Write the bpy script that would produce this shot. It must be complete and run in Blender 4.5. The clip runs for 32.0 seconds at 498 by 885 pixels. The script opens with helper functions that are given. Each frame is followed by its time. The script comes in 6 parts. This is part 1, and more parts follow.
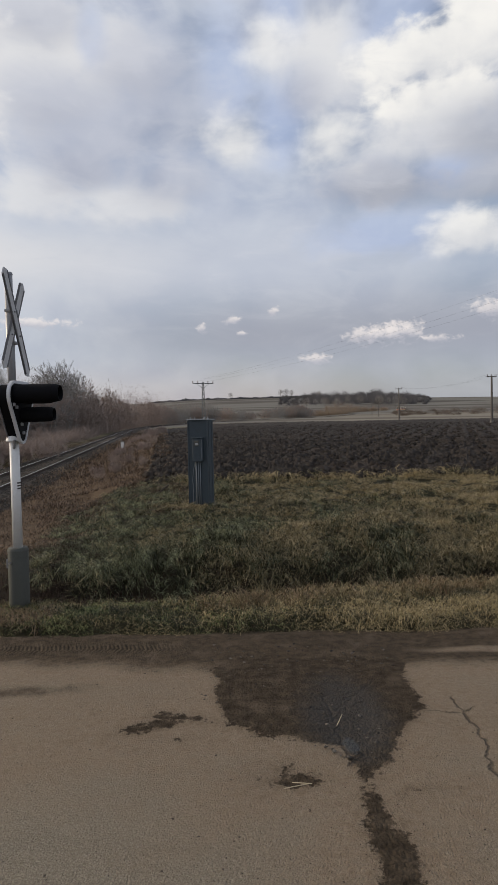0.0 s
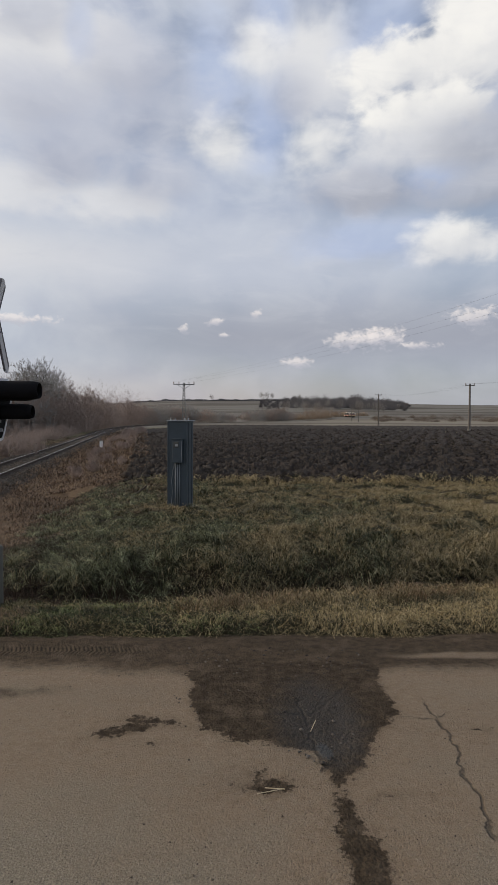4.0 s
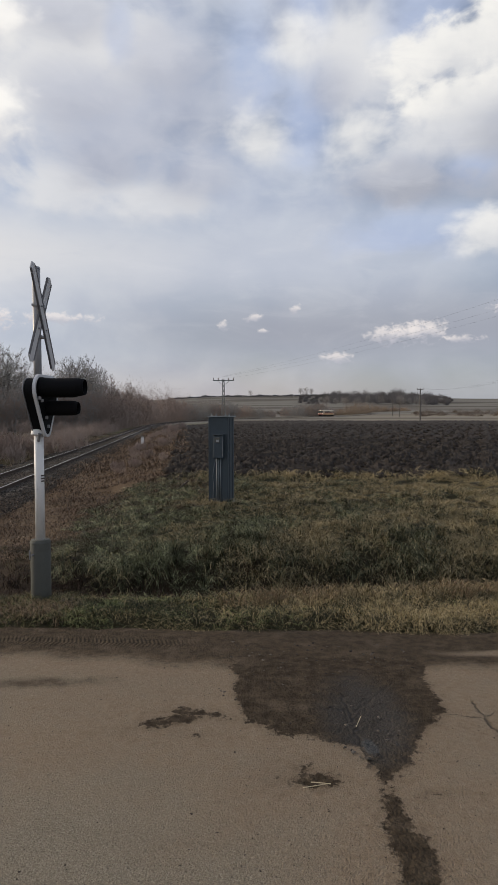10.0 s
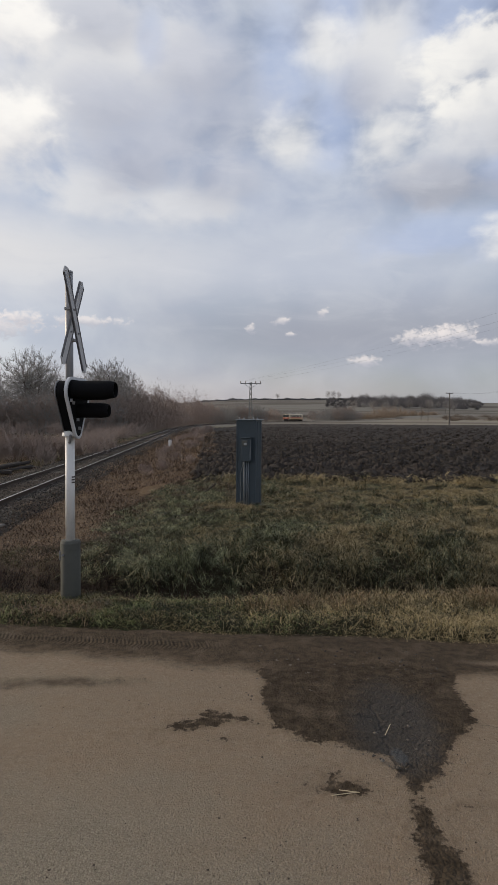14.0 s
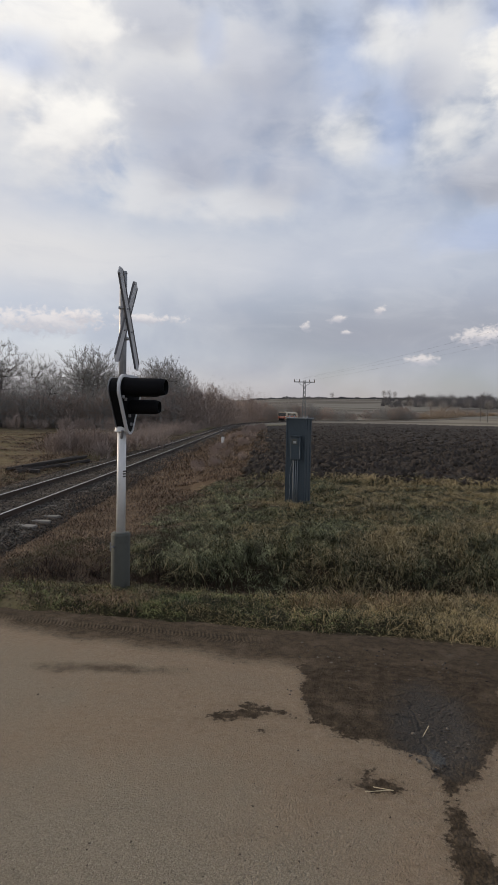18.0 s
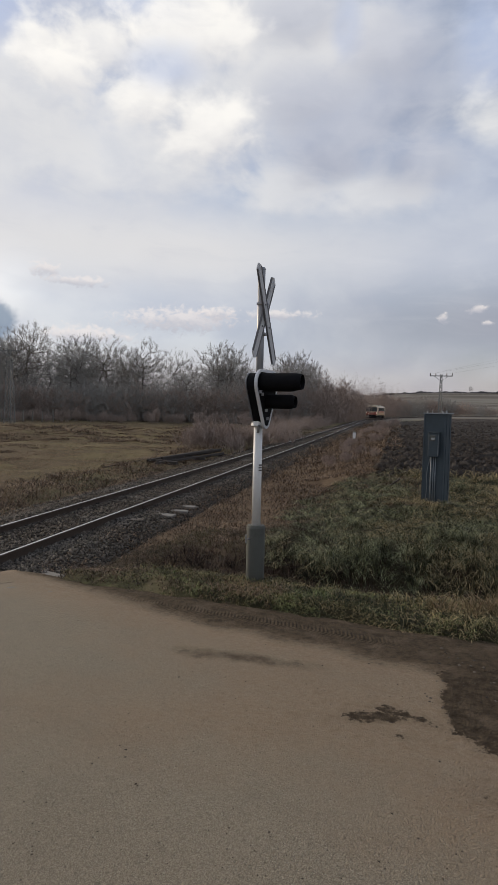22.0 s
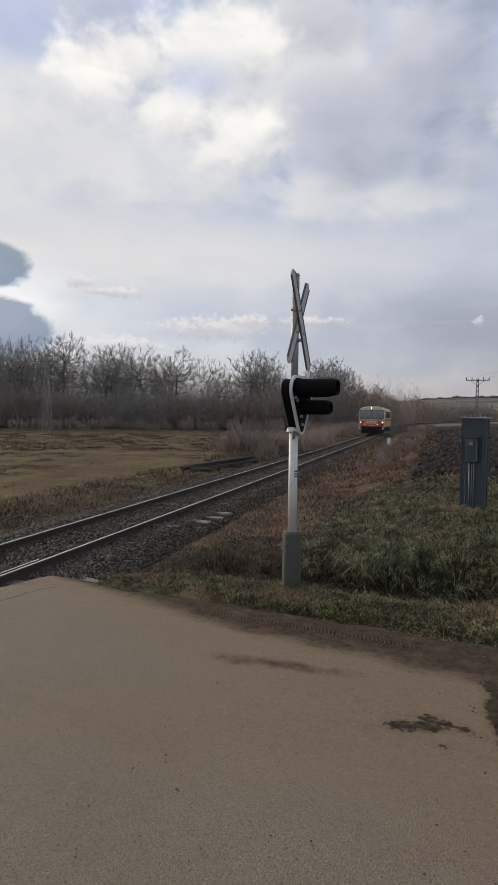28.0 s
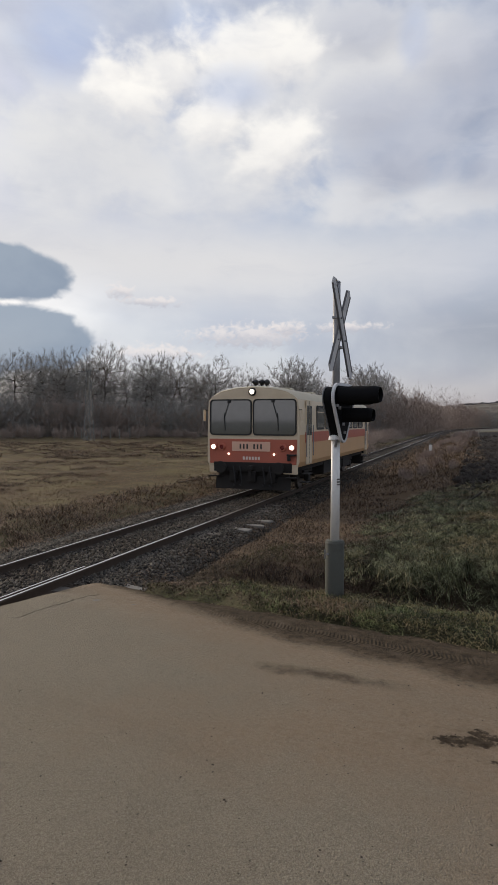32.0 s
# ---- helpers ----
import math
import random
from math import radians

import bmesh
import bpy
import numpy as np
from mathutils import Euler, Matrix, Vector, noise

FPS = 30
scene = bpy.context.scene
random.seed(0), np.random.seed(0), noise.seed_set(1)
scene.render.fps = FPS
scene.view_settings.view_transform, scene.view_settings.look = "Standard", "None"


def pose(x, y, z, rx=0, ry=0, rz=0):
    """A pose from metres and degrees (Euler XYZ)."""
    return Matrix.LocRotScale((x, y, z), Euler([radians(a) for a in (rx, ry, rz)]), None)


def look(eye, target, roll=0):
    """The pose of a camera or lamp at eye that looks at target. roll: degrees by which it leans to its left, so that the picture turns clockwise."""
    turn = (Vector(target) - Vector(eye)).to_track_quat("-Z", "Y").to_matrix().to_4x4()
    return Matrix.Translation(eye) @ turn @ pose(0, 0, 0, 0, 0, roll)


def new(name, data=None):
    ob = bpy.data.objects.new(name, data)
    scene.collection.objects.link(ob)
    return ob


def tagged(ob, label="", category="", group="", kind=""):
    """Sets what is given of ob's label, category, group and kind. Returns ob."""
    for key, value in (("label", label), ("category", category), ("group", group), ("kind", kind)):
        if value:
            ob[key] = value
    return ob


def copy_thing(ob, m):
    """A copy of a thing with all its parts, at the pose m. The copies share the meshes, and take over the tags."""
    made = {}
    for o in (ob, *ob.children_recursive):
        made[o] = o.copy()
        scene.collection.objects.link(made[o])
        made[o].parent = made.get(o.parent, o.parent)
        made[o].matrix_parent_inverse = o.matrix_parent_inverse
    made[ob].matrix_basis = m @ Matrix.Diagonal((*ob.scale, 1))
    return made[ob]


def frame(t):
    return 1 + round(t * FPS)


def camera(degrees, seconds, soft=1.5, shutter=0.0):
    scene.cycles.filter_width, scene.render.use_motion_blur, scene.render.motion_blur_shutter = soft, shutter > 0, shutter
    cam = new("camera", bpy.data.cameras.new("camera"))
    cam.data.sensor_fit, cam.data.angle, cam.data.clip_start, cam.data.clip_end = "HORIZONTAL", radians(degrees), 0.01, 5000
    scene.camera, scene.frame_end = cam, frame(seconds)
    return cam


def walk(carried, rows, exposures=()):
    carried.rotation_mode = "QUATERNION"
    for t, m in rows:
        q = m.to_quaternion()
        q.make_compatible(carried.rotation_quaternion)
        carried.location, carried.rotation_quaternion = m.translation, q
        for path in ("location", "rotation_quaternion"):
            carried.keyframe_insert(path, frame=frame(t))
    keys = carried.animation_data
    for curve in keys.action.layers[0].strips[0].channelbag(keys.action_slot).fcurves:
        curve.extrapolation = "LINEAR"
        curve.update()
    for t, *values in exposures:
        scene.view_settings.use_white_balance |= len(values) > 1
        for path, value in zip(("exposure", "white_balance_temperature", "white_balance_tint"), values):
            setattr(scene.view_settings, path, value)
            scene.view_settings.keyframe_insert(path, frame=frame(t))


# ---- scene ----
cam = camera(43.9, 32.0)
PATH = [
    (0, (0.062, 0.075, 2.353), (-0.288, 10.060, 1.963), -1.2),
    (0.5, (0.059, 0.074, 2.361), (-0.106, 10.064, 1.976), -0.1),
    (1, (0.054, 0.096, 2.354), (-0.181, 10.086, 2.089), 0.3),
    (1.5, (0.056, 0.086, 2.358), (-0.114, 10.081, 2.093), 0.3),
    (2, (0.059, 0.080, 2.361), (-0.081, 10.075, 2.051), 0.3),
    (2.5, (0.057, 0.092, 2.356), (-0.013, 10.087, 1.991), 0.6),
    (3, (0.057, 0.083, 2.361), (0.077, 10.078, 2.031), 0.6),
    (3.5, (0.054, 0.086, 2.361), (0.064, 10.081, 2.016), 0.4),
    (5.5, (0.053, 0.071, 2.368), (-0.022, 10.066, 1.988), 0.1),
    (6, (0.054, 0.092, 2.361), (-0.006, 10.082, 1.936), 0.1),
    (6.5, (0.056, 0.096, 2.359), (-0.059, 10.086, 1.914), 0.3),
    (7, (0.053, 0.095, 2.362), (-0.067, 10.080, 1.902), 0.2),
    (7.5, (0.056, 0.090, 2.356), (-0.084, 10.080, 1.946), 0.0),
    (8, (0.048, 0.087, 2.358), (-0.082, 10.077, 1.938), 0.1),
    (8.5, (0.036, 0.071, 2.363), (-0.139, 10.061, 1.963), 0.6),
    (9, (0.028, 0.077, 2.354), (-0.232, 10.067, 1.984), 0.4),
    (9.5, (0.030, 0.076, 2.351), (-0.260, 10.066, 1.961), 0.2),
    (10, (0.018, 0.081, 2.353), (-0.637, 10.051, 1.928), -0.1),
    (10.5, (0.016, 0.064, 2.359), (-0.614, 10.034, 1.984), -0.0),
    (11, (0.006, 0.074, 2.356), (-0.774, 10.034, 1.976), 0.2),
    (11.5, (0.006, 0.086, 2.353), (-0.774, 10.046, 1.943), 0.4),
    (12, (0.011, 0.081, 2.356), (-0.749, 10.041, 1.901), 0.4),
    (12.5, (0.012, 0.088, 2.351), (-0.773, 10.048, 1.916), 0.2),
    (13, (0.004, 0.083, 2.358), (-0.856, 10.038, 1.958), 0.3),
    (13.5, (-0.001, 0.087, 2.359), (-0.956, 10.032, 1.919), 0.2),
    (14, (-0.008, 0.088, 2.356), (-1.093, 10.023, 1.981), 0.3),
    (14.5, (-0.006, 0.088, 2.354), (-1.241, 10.008, 2.044), 0.3),
    (16.5, (0.008, 0.107, 2.351), (-1.397, 9.997, 1.931), 0.3),
    (17, (0.015, 0.100, 2.354), (-1.490, 9.970, 1.864), 0.1),
    (17.5, (0.047, 0.069, 2.358), (-1.608, 9.919, 1.923), 0.2),
    (18, (0.083, 0.021, 2.356), (-1.852, 9.826, 1.941), 1.1),
    (18.5, (0.074, 0.008, 2.368), (-1.941, 9.798, 2.083), 1.9),
    (19, (0.028, 0.050, 2.354), (-2.192, 9.790, 1.944), 0.0),
    (19.5, (0.047, 0.027, 2.368), (-2.978, 9.547, 1.978), 1.0),
    (20, (0.060, 0.016, 2.374), (-3.140, 9.481, 1.999), 1.0),
    (20.5, (0.057, 0.039, 2.362), (-2.988, 9.554, 1.977), 1.3),
    (21, (0.030, 0.021, 2.373), (-3.210, 9.476, 1.993), 1.5),
    (21.5, (0.006, 0.028, 2.353), (-3.854, 9.243, 1.878), 1.1),
    (22, (0.004, 0.039, 2.353), (-3.926, 9.214, 1.813), 1.3),
    (22.5, (-0.020, 0.035, 2.353), (-4.255, 9.075, 1.818), 1.3),
    (23, (-0.024, 0.033, 2.350), (-4.469, 8.978, 1.865), 1.0),
    (23.5, (-0.028, 0.025, 2.347), (-4.578, 8.920, 1.877), 1.0),
    (24, (-0.030, 0.028, 2.349), (-4.495, 8.958, 1.794), 1.2),
    (24.5, (-0.032, 0.025, 2.344), (-4.492, 8.965, 1.909), 1.1),
    (25, (-0.023, 0.029, 2.344), (-4.423, 9.004, 2.009), 1.3),
    (25.5, (-0.020, 0.029, 2.341), (-4.410, 9.009, 2.036), 1.1),
    (27.5, (-0.020, 0.012, 2.347), (-4.440, 8.967, 1.932), 0.7),
    (28, (-0.023, 0.025, 2.341), (-4.443, 8.980, 1.906), 0.7),
    (28.5, (-0.024, 0.036, 2.342), (-4.494, 8.966, 1.872), 0.5),
    (29, (-0.016, 0.032, 2.344), (-4.501, 8.962, 1.979), 0.6),
    (29.5, (-0.020, 0.042, 2.332), (-4.575, 8.932, 1.912), 0.6),
    (30, (-0.012, 0.045, 2.338), (-4.567, 8.940, 1.968), 0.3),
    (30.5, (-0.032, 0.045, 2.346), (-4.672, 8.890, 1.941), 0.4),
    (31, (-0.040, 0.050, 2.342), (-4.775, 8.850, 1.982), 0.5),
    (31.5, (-0.045, 0.024, 2.349), (-4.875, 8.774, 2.029), 0.5),
    (32, (-0.060, 0.003, 2.358), (-5.035, 8.673, 2.033), 0.2),
]
walk(cam, [(t, look(eye, target, roll)) for t, eye, target, roll in PATH])

# ---- node helpers ----


class Nodes:
    """Short forms for building one node tree."""

    def __init__(self, tree):
        self.t = tree
        tree.nodes.clear()

    def put(self, inp, v):
        if isinstance(v, bpy.types.NodeSocket):
            self.t.links.new(v, inp)
        elif isinstance(v, (tuple, list)) and len(v) == 3 and inp.type == "RGBA":
            inp.default_value = (*v, 1.0)
        else:
            inp.default_value = v

    def math(self, op, a, b=0.0, c=0.0, clamp=False):
        n = self.t.nodes.new("ShaderNodeMath")
        n.operation, n.use_clamp = op, clamp
        for k, v in enumerate((a, b, c)):
            self.put(n.inputs[k], v)
        return n.outputs[0]

    def add(self, a, b):
        return self.math("ADD", a, b)

    def mul(self, a, b):
        return self.math("MULTIPLY", a, b)

    def sub(self, a, b):
        return self.math("SUBTRACT", a, b)

    def vec(self, op, a, b=(0, 0, 0)):
        n = self.t.nodes.new("ShaderNodeVectorMath")
        n.operation = op
        self.put(n.inputs[0], a)
        self.put(n.inputs[1], b)
        return n.outputs[0]

    def xyz(self, x, y, z=0.0):
        n = self.t.nodes.new("ShaderNodeCombineXYZ")
        for k, v in enumerate((x, y, z)):
            self.put(n.inputs[k], v)
        return n.outputs[0]

    def sep(self, v):
        n = self.t.nodes.new("ShaderNodeSeparateXYZ")
        self.put(n.inputs[0], v)
        return n.outputs[0], n.outputs[1], n.outputs[2]

    def noise(self, v, scale, detail=4.0, rough=0.55, warp=0.0):
        n = self.t.nodes.new("ShaderNodeTexNoise")
        self.put(n.inputs["Vector"], v)
        n.inputs["Scale"].default_value = scale
        n.inputs["Detail"].default_value = detail
        n.inputs["Roughness"].default_value = rough
        n.inputs["Distortion"].default_value = warp
        return n.outputs[0]

    def voronoi(self, v, scale, feature="F1"):
        n = self.t.nodes.new("ShaderNodeTexVoronoi")
        n.feature = feature
        self.put(n.inputs["Vector"], v)
        n.inputs["Scale"].default_value = scale
        return n.outputs["Distance"]

    def step(self, v, lo, hi, a=0.0, b=1.0):
        n = self.t.nodes.new("ShaderNodeMapRange")
        n.interpolation_type = "SMOOTHSTEP"
        for k, w in enumerate((v, lo, hi, a, b)):
            self.put(n.inputs[k], w)
        return n.outputs[0]

    def mix(self, f, a, b, blend="MIX"):
        n = self.t.nodes.new("ShaderNodeMix")
        n.data_type, n.blend_type = "RGBA", blend
        self.put(n.inputs["Factor"], f)
        self.put(n.inputs[6], a)
        self.put(n.inputs[7], b)
        return n.outputs[2]

    def position(self):
        return self.t.nodes.new("ShaderNodeNewGeometry").outputs["Position"]

    def island(self):
        return self.t.nodes.new("ShaderNodeNewGeometry").outputs["Random Per Island"]

    def local(self):
        return self.t.nodes.new("ShaderNodeTexCoord").outputs["Object"]

    def chance(self):
        return self.t.nodes.new("ShaderNodeObjectInfo").outputs["Random"]

    def bump(self, h, dist, strength=1.0):
        n = self.t.nodes.new("ShaderNodeBump")
        n.inputs["Strength"].default_value = strength
        n.inputs["Distance"].default_value = dist
        self.put(n.inputs["Height"], h)
        return n.outputs[0]

    def surface(self, color, rough=0.8, normal=None, metal=0.0, glow=None, power=0.0, spec=0.5, trans=0.0):
        n = self.t.nodes.new("ShaderNodeBsdfPrincipled")
        self.put(n.inputs["Base Color"], color)
        self.put(n.inputs["Roughness"], rough)
        self.put(n.inputs["Metallic"], metal)
        self.put(n.inputs["Specular IOR Level"], spec)
        self.put(n.inputs["Transmission Weight"], trans)
        if normal is not None:
            self.put(n.inputs["Normal"], normal)
        if glow is not None:
            self.put(n.inputs["Emission Color"], glow)
            n.inputs["Emission Strength"].default_value = power
        o = self.t.nodes.new("ShaderNodeOutputMaterial")
        self.t.links.new(n.outputs[0], o.inputs[0])


def material(name):
    m = bpy.data.materials.new(name)
    m.use_nodes = True
    return m, Nodes(m.node_tree)


# ---- sky and sun ----
SUN_AZ, SUN_EL = -74.0, 19.0


def build_world():
    w = bpy.data.worlds.new("sky")
    w.use_nodes = True
    scene.world = w
    n = Nodes(w.node_tree)
    way = w.node_tree.nodes.new("ShaderNodeTexCoord").outputs["Generated"]
    x, y, z = n.sep(n.vec("NORMALIZE", way))
    az = n.mul(n.math("ARCTAN2", x, y), 180 / math.pi)
    el = n.mul(n.math("ARCSINE", z), 180 / math.pi)
    sky = w.node_tree.nodes.new("ShaderNodeTexSky")
    sky.sky_type, sky.sun_disc = "NISHITA", False
    sky.sun_elevation, sky.sun_rotation = radians(SUN_EL), radians(SUN_AZ)
    sky.air_density, sky.dust_density = 1.0, 1.6
    clear = n.mix(1.0, sky.outputs[0], (0.118, 0.118, 0.126), "MULTIPLY")
    rag = n.sub(n.noise(n.xyz(n.mul(az, 0.17), n.mul(el, 0.25), 9.0), 1.0, 5.0, 0.48, 0.35), 0.5)
    fine = n.sub(n.noise(n.xyz(n.mul(az, 0.55), n.mul(el, 0.80), 5.0), 1.0, 6.0, 0.50, 0.3), 0.5)
    # broken cloud all round, blue between
    big = n.noise(n.xyz(n.mul(az, 0.055), n.mul(el, 0.095), 0.0), 1.0, 3.5, 0.45, 0.3)
    cover = n.step(n.add(big, n.mul(rag, 0.25)), 0.30, 0.56)
    veil = n.mix(n.step(n.add(rag, n.mul(fine, 0.15)), -0.22, 0.22), (0.50, 0.54, 0.65), (0.68, 0.71, 0.77))
    tone = n.mix(n.add(n.mul(cover, 0.62), 0.20), clear, veil)
    # pale belt half way up, blue-grey bank under it, faint rose at the skyline
    tone = n.mix(n.mul(n.step(n.math("ABSOLUTE", n.sub(el, 14.0)), 6.5, 0.0), n.step(az, 24.0, -6.0, 0.45, 0.9)), tone, n.mix(n.step(az, 0.0, -30.0), (0.53, 0.565, 0.65), (0.74, 0.73, 0.735)))
    tone = n.mix(n.mul(n.step(n.math("ABSOLUTE", n.sub(el, 7.5)), 6.5, 0.0), n.step(az, -32.0, 0.0, 0.12, 0.90)), tone, (0.345, 0.362, 0.425))
    tone = n.mix(n.mul(n.step(el, 6.5, 1.0), 0.75), tone, n.mix(n.step(az, 16.0, -4.0), (0.365, 0.375, 0.415), (0.455, 0.415, 0.420)))
    shades = {
        "white": ((0.66, 0.67, 0.70), (0.93, 0.91, 0.87)), "sunny": ((0.74, 0.73, 0.74), (1.02, 0.99, 0.94)),
        "pale": ((0.64, 0.65, 0.69), (0.80, 0.795, 0.795)), "grey": ((0.40, 0.42, 0.50), (0.52, 0.545, 0.63)),
        "blue": ((0.41, 0.50, 0.74), (0.47, 0.56, 0.77)), "under": ((0.35, 0.365, 0.42), (0.47, 0.49, 0.555)), "dusk": ((0.22, 0.285, 0.385), (0.30, 0.365, 0.455)),
    }

    def paint(tone, shade, rows, soft, ragged, amount):
        for ca, ce, wa, we in rows:
            dx, dy = n.mul(n.sub(az, ca), 1 / wa), n.mul(n.sub(el, ce), 1 / we)
            d = n.math("SQRT", n.add(n.mul(dx, dx), n.mul(dy, dy)))
            d = n.add(d, n.add(n.mul(rag, -2.3 * ragged), n.mul(fine, (-0.75 if shade in ("pale", "grey", "blue") else -1.15) * ragged)))
            lit = n.step(n.add(n.mul(n.sub(dy, n.mul(dx, 0.25)), 0.5), n.add(n.mul(rag, 1.5), n.mul(fine, 0.45))), -0.75, 0.45)
            tone = n.mix(n.mul(n.step(d, 1.0 + soft, 1.0 - soft), amount), tone, n.mix(lit, *shades[shade]))
        return tone

    tone = paint(tone, "pale", ((-13.9, 29.3, 3.6, 2.2), (-20.4, 19.4, 3.4, 2.2), (-12.4, 18.8, 4.5, 1.7), (-28.0, 25.0, 8.0, 4.5), (-21.5, 30.6, 7.0, 3.4), (-34.0, 21.3, 9.0, 4.0), (-46.0, 21.0, 7.0, 4.0), (-43.5, 25.0, 6.0, 3.5), (5.9, 28.9, 3.8, 3.4), (14.0, 23.0, 4.8, 2.4), (-19.3, 28.4, 6.0, 3.0)), 0.55, 0.7, 0.8)
    tone = paint(tone, "blue", ((11.8, 31.4, 3.4, 2.4), (15.9, 20.3, 3.2, 1.2), (-3.4, 28.9, 2.4, 3.6), (1.3, 25.4, 2.4, 3.2), (1.7, 32.7, 1.8, 2.0), (-15.3, 30.6, 1.2, 1.8), (10.6, 16.0, 6.0, 1.7), (-33.5, 32.0, 4.0, 1.3), (-46.5, 30.0, 3.0, 2.5)), 0.6, 0.8, 0.55)
    tone = paint(tone, "grey", ((-10.5, 25.6, 5.6, 3.2), (-16.8, 21.3, 3.0, 1.4), (-20.0, 31.4, 4.0, 1.8), (8.2, 20.2, 3.8, 1.7), (11.0, 19.6, 4.2, 1.6), (-17.1, 22.9, 4.6, 3.0), (-11.0, 29.2, 4.2, 2.4), (-9.3, 21.0, 4.0, 2.0), (3.4, 27.2, 2.0, 1.8), (-19.5, 26.2, 3.6, 2.2)), 0.7, 0.8, 0.66)
    tone = paint(tone, "white", ((15.2, 28.4, 5.8, 2.7), (20.5, 29.8, 5.2, 4.0), (15.5, 25.6, 5.4, 1.9)), 0.30, 0.75, 0.95)
    tone = paint(tone, "under", ((20.2, 22.9, 4.8, 2.2), (20.6, 19.4, 4.6, 1.4), (10.4, 19.9, 4.4, 1.4)), 0.6, 0.7, 0.75)
    tone = paint(tone, "white", ((18.0, 15.3, 3.6, 1.6),), 0.42, 0.7, 0.82)
    tone = paint(tone, "white", ((6.1, 23.2, 2.3, 1.9), (0.5, 30.6, 2.2, 1.7), (-2.7, 23.9, 2.4, 1.6)), 0.8, 0.9, 0.74)
    tone = paint(tone, "sunny", ((-41.9, 28.1, 2.6, 1.9), (-37.6, 29.0, 4.4, 2.2), (-40.0, 26.8, 2.8, 1.5), (-33.0, 25.5, 3.0, 2.0), (-27.6, 23.7, 4.0, 2.6), (-29.5, 30.4, 5.2, 2.6)), 0.5, 0.95, 0.85)
    tone = paint(tone, "blue", ((-31.4, 27.8, 3.0, 1.3),), 0.8, 0.9, 0.5)
    # thin drawn-out shreds over all of it
    shred = n.sub(n.noise(n.xyz(n.add(n.mul(az, 0.13), n.mul(el, 0.07)), n.mul(el, 0.42), 2.0), 1.0, 8.0, 0.6, 0.7), 0.5)
    tone = n.mix(n.mul(n.step(shred, -0.02, 0.22), n.step(el, 4.0, 12.0, 0.04, 0.15)), tone, (0.76, 0.76, 0.79))
    tone = n.mix(n.mul(n.step(shred, 0.0, -0.22), n.step(el, 6.0, 14.0, 0.0, 0.14)), tone, (0.42, 0.46, 0.57))
    # small fair-weather heads low over the land
    heads = (
        (9.0, 7.2, 1.9, 0.85), (10.8, 7.3, 2.0, 0.8), (12.3, 7.5, 1.5, 0.95), (15.2, 6.7, 1.7, 0.35), (4.3, 5.3, 1.6, 0.45), (-6.1, 8.3, 0.45, 0.45), (-3.2, 9.0, 0.8, 0.35), (0.5, 9.7, 0.55, 0.42), (-2.5, 7.8, 0.5, 0.2),
        (19.6, 9.0, 1.8, 0.9), (-29.6, 7.9, 5.0, 1.1), (-26.5, 8.6, 2.0, 0.7), (-38.3, 6.2, 4.2, 0.9), (-41.5, 11.6, 1.2, 0.7), (-39.0, 10.8, 2.6, 0.45), (-21.0, 8.6, 3.0, 0.5),
    )
    tiny = n.sub(n.noise(n.xyz(n.mul(az, 1.5), n.mul(el, 2.0), 7.0), 1.0, 5.0, 0.55, 0.4), 0.5)
    for ca, ce, wa, we in heads:
        dx, dy = n.mul(n.sub(az, ca), 1 / wa), n.mul(n.sub(el, ce), 1 / we)
        d = n.add(n.math("SQRT", n.add(n.mul(dx, dx), n.mul(dy, dy))), n.add(n.mul(tiny, -2.6), n.mul(fine, -1.2)))
        tone = n.mix(n.mul(n.step(d, 1.25, 0.35), 0.7), tone, n.mix(n.step(n.add(dy, n.add(fine, tiny)), -0.8, 0.6), (0.50, 0.50, 0.56), (0.86, 0.80, 0.78)))
    tone = paint(tone, "dusk", ((-51.4, 12.6, 6.0, 2.3), (-51.2, 7.0, 7.4, 3.0)), 0.10, 0.26, 0.92)
    # under the horizon
    tone = n.mix(n.step(el, 0.0, -2.0), tone, (0.10, 0.09, 0.08))
    bg = w.node_tree.nodes.new("ShaderNodeBackground")
    n.put(bg.inputs[0], tone)
    bg.inputs[1].default_value = 1.0
    out = w.node_tree.nodes.new("ShaderNodeOutputWorld")
    w.node_tree.links.new(bg.outputs[0], out.inputs[0])
    sun = new("sun", bpy.data.lights.new("sun", "SUN"))
    sun.data.energy, sun.data.angle, sun.data.color = 2.5, radians(8), (1.0, 0.83, 0.62)
    a, e = radians(SUN_AZ), radians(SUN_EL)
    sun.matrix_basis = look((0, 0, 30), (-math.sin(a) * math.cos(e), -math.cos(a) * math.cos(e), 30 - math.sin(e)))


build_world()

# ---- materials ----


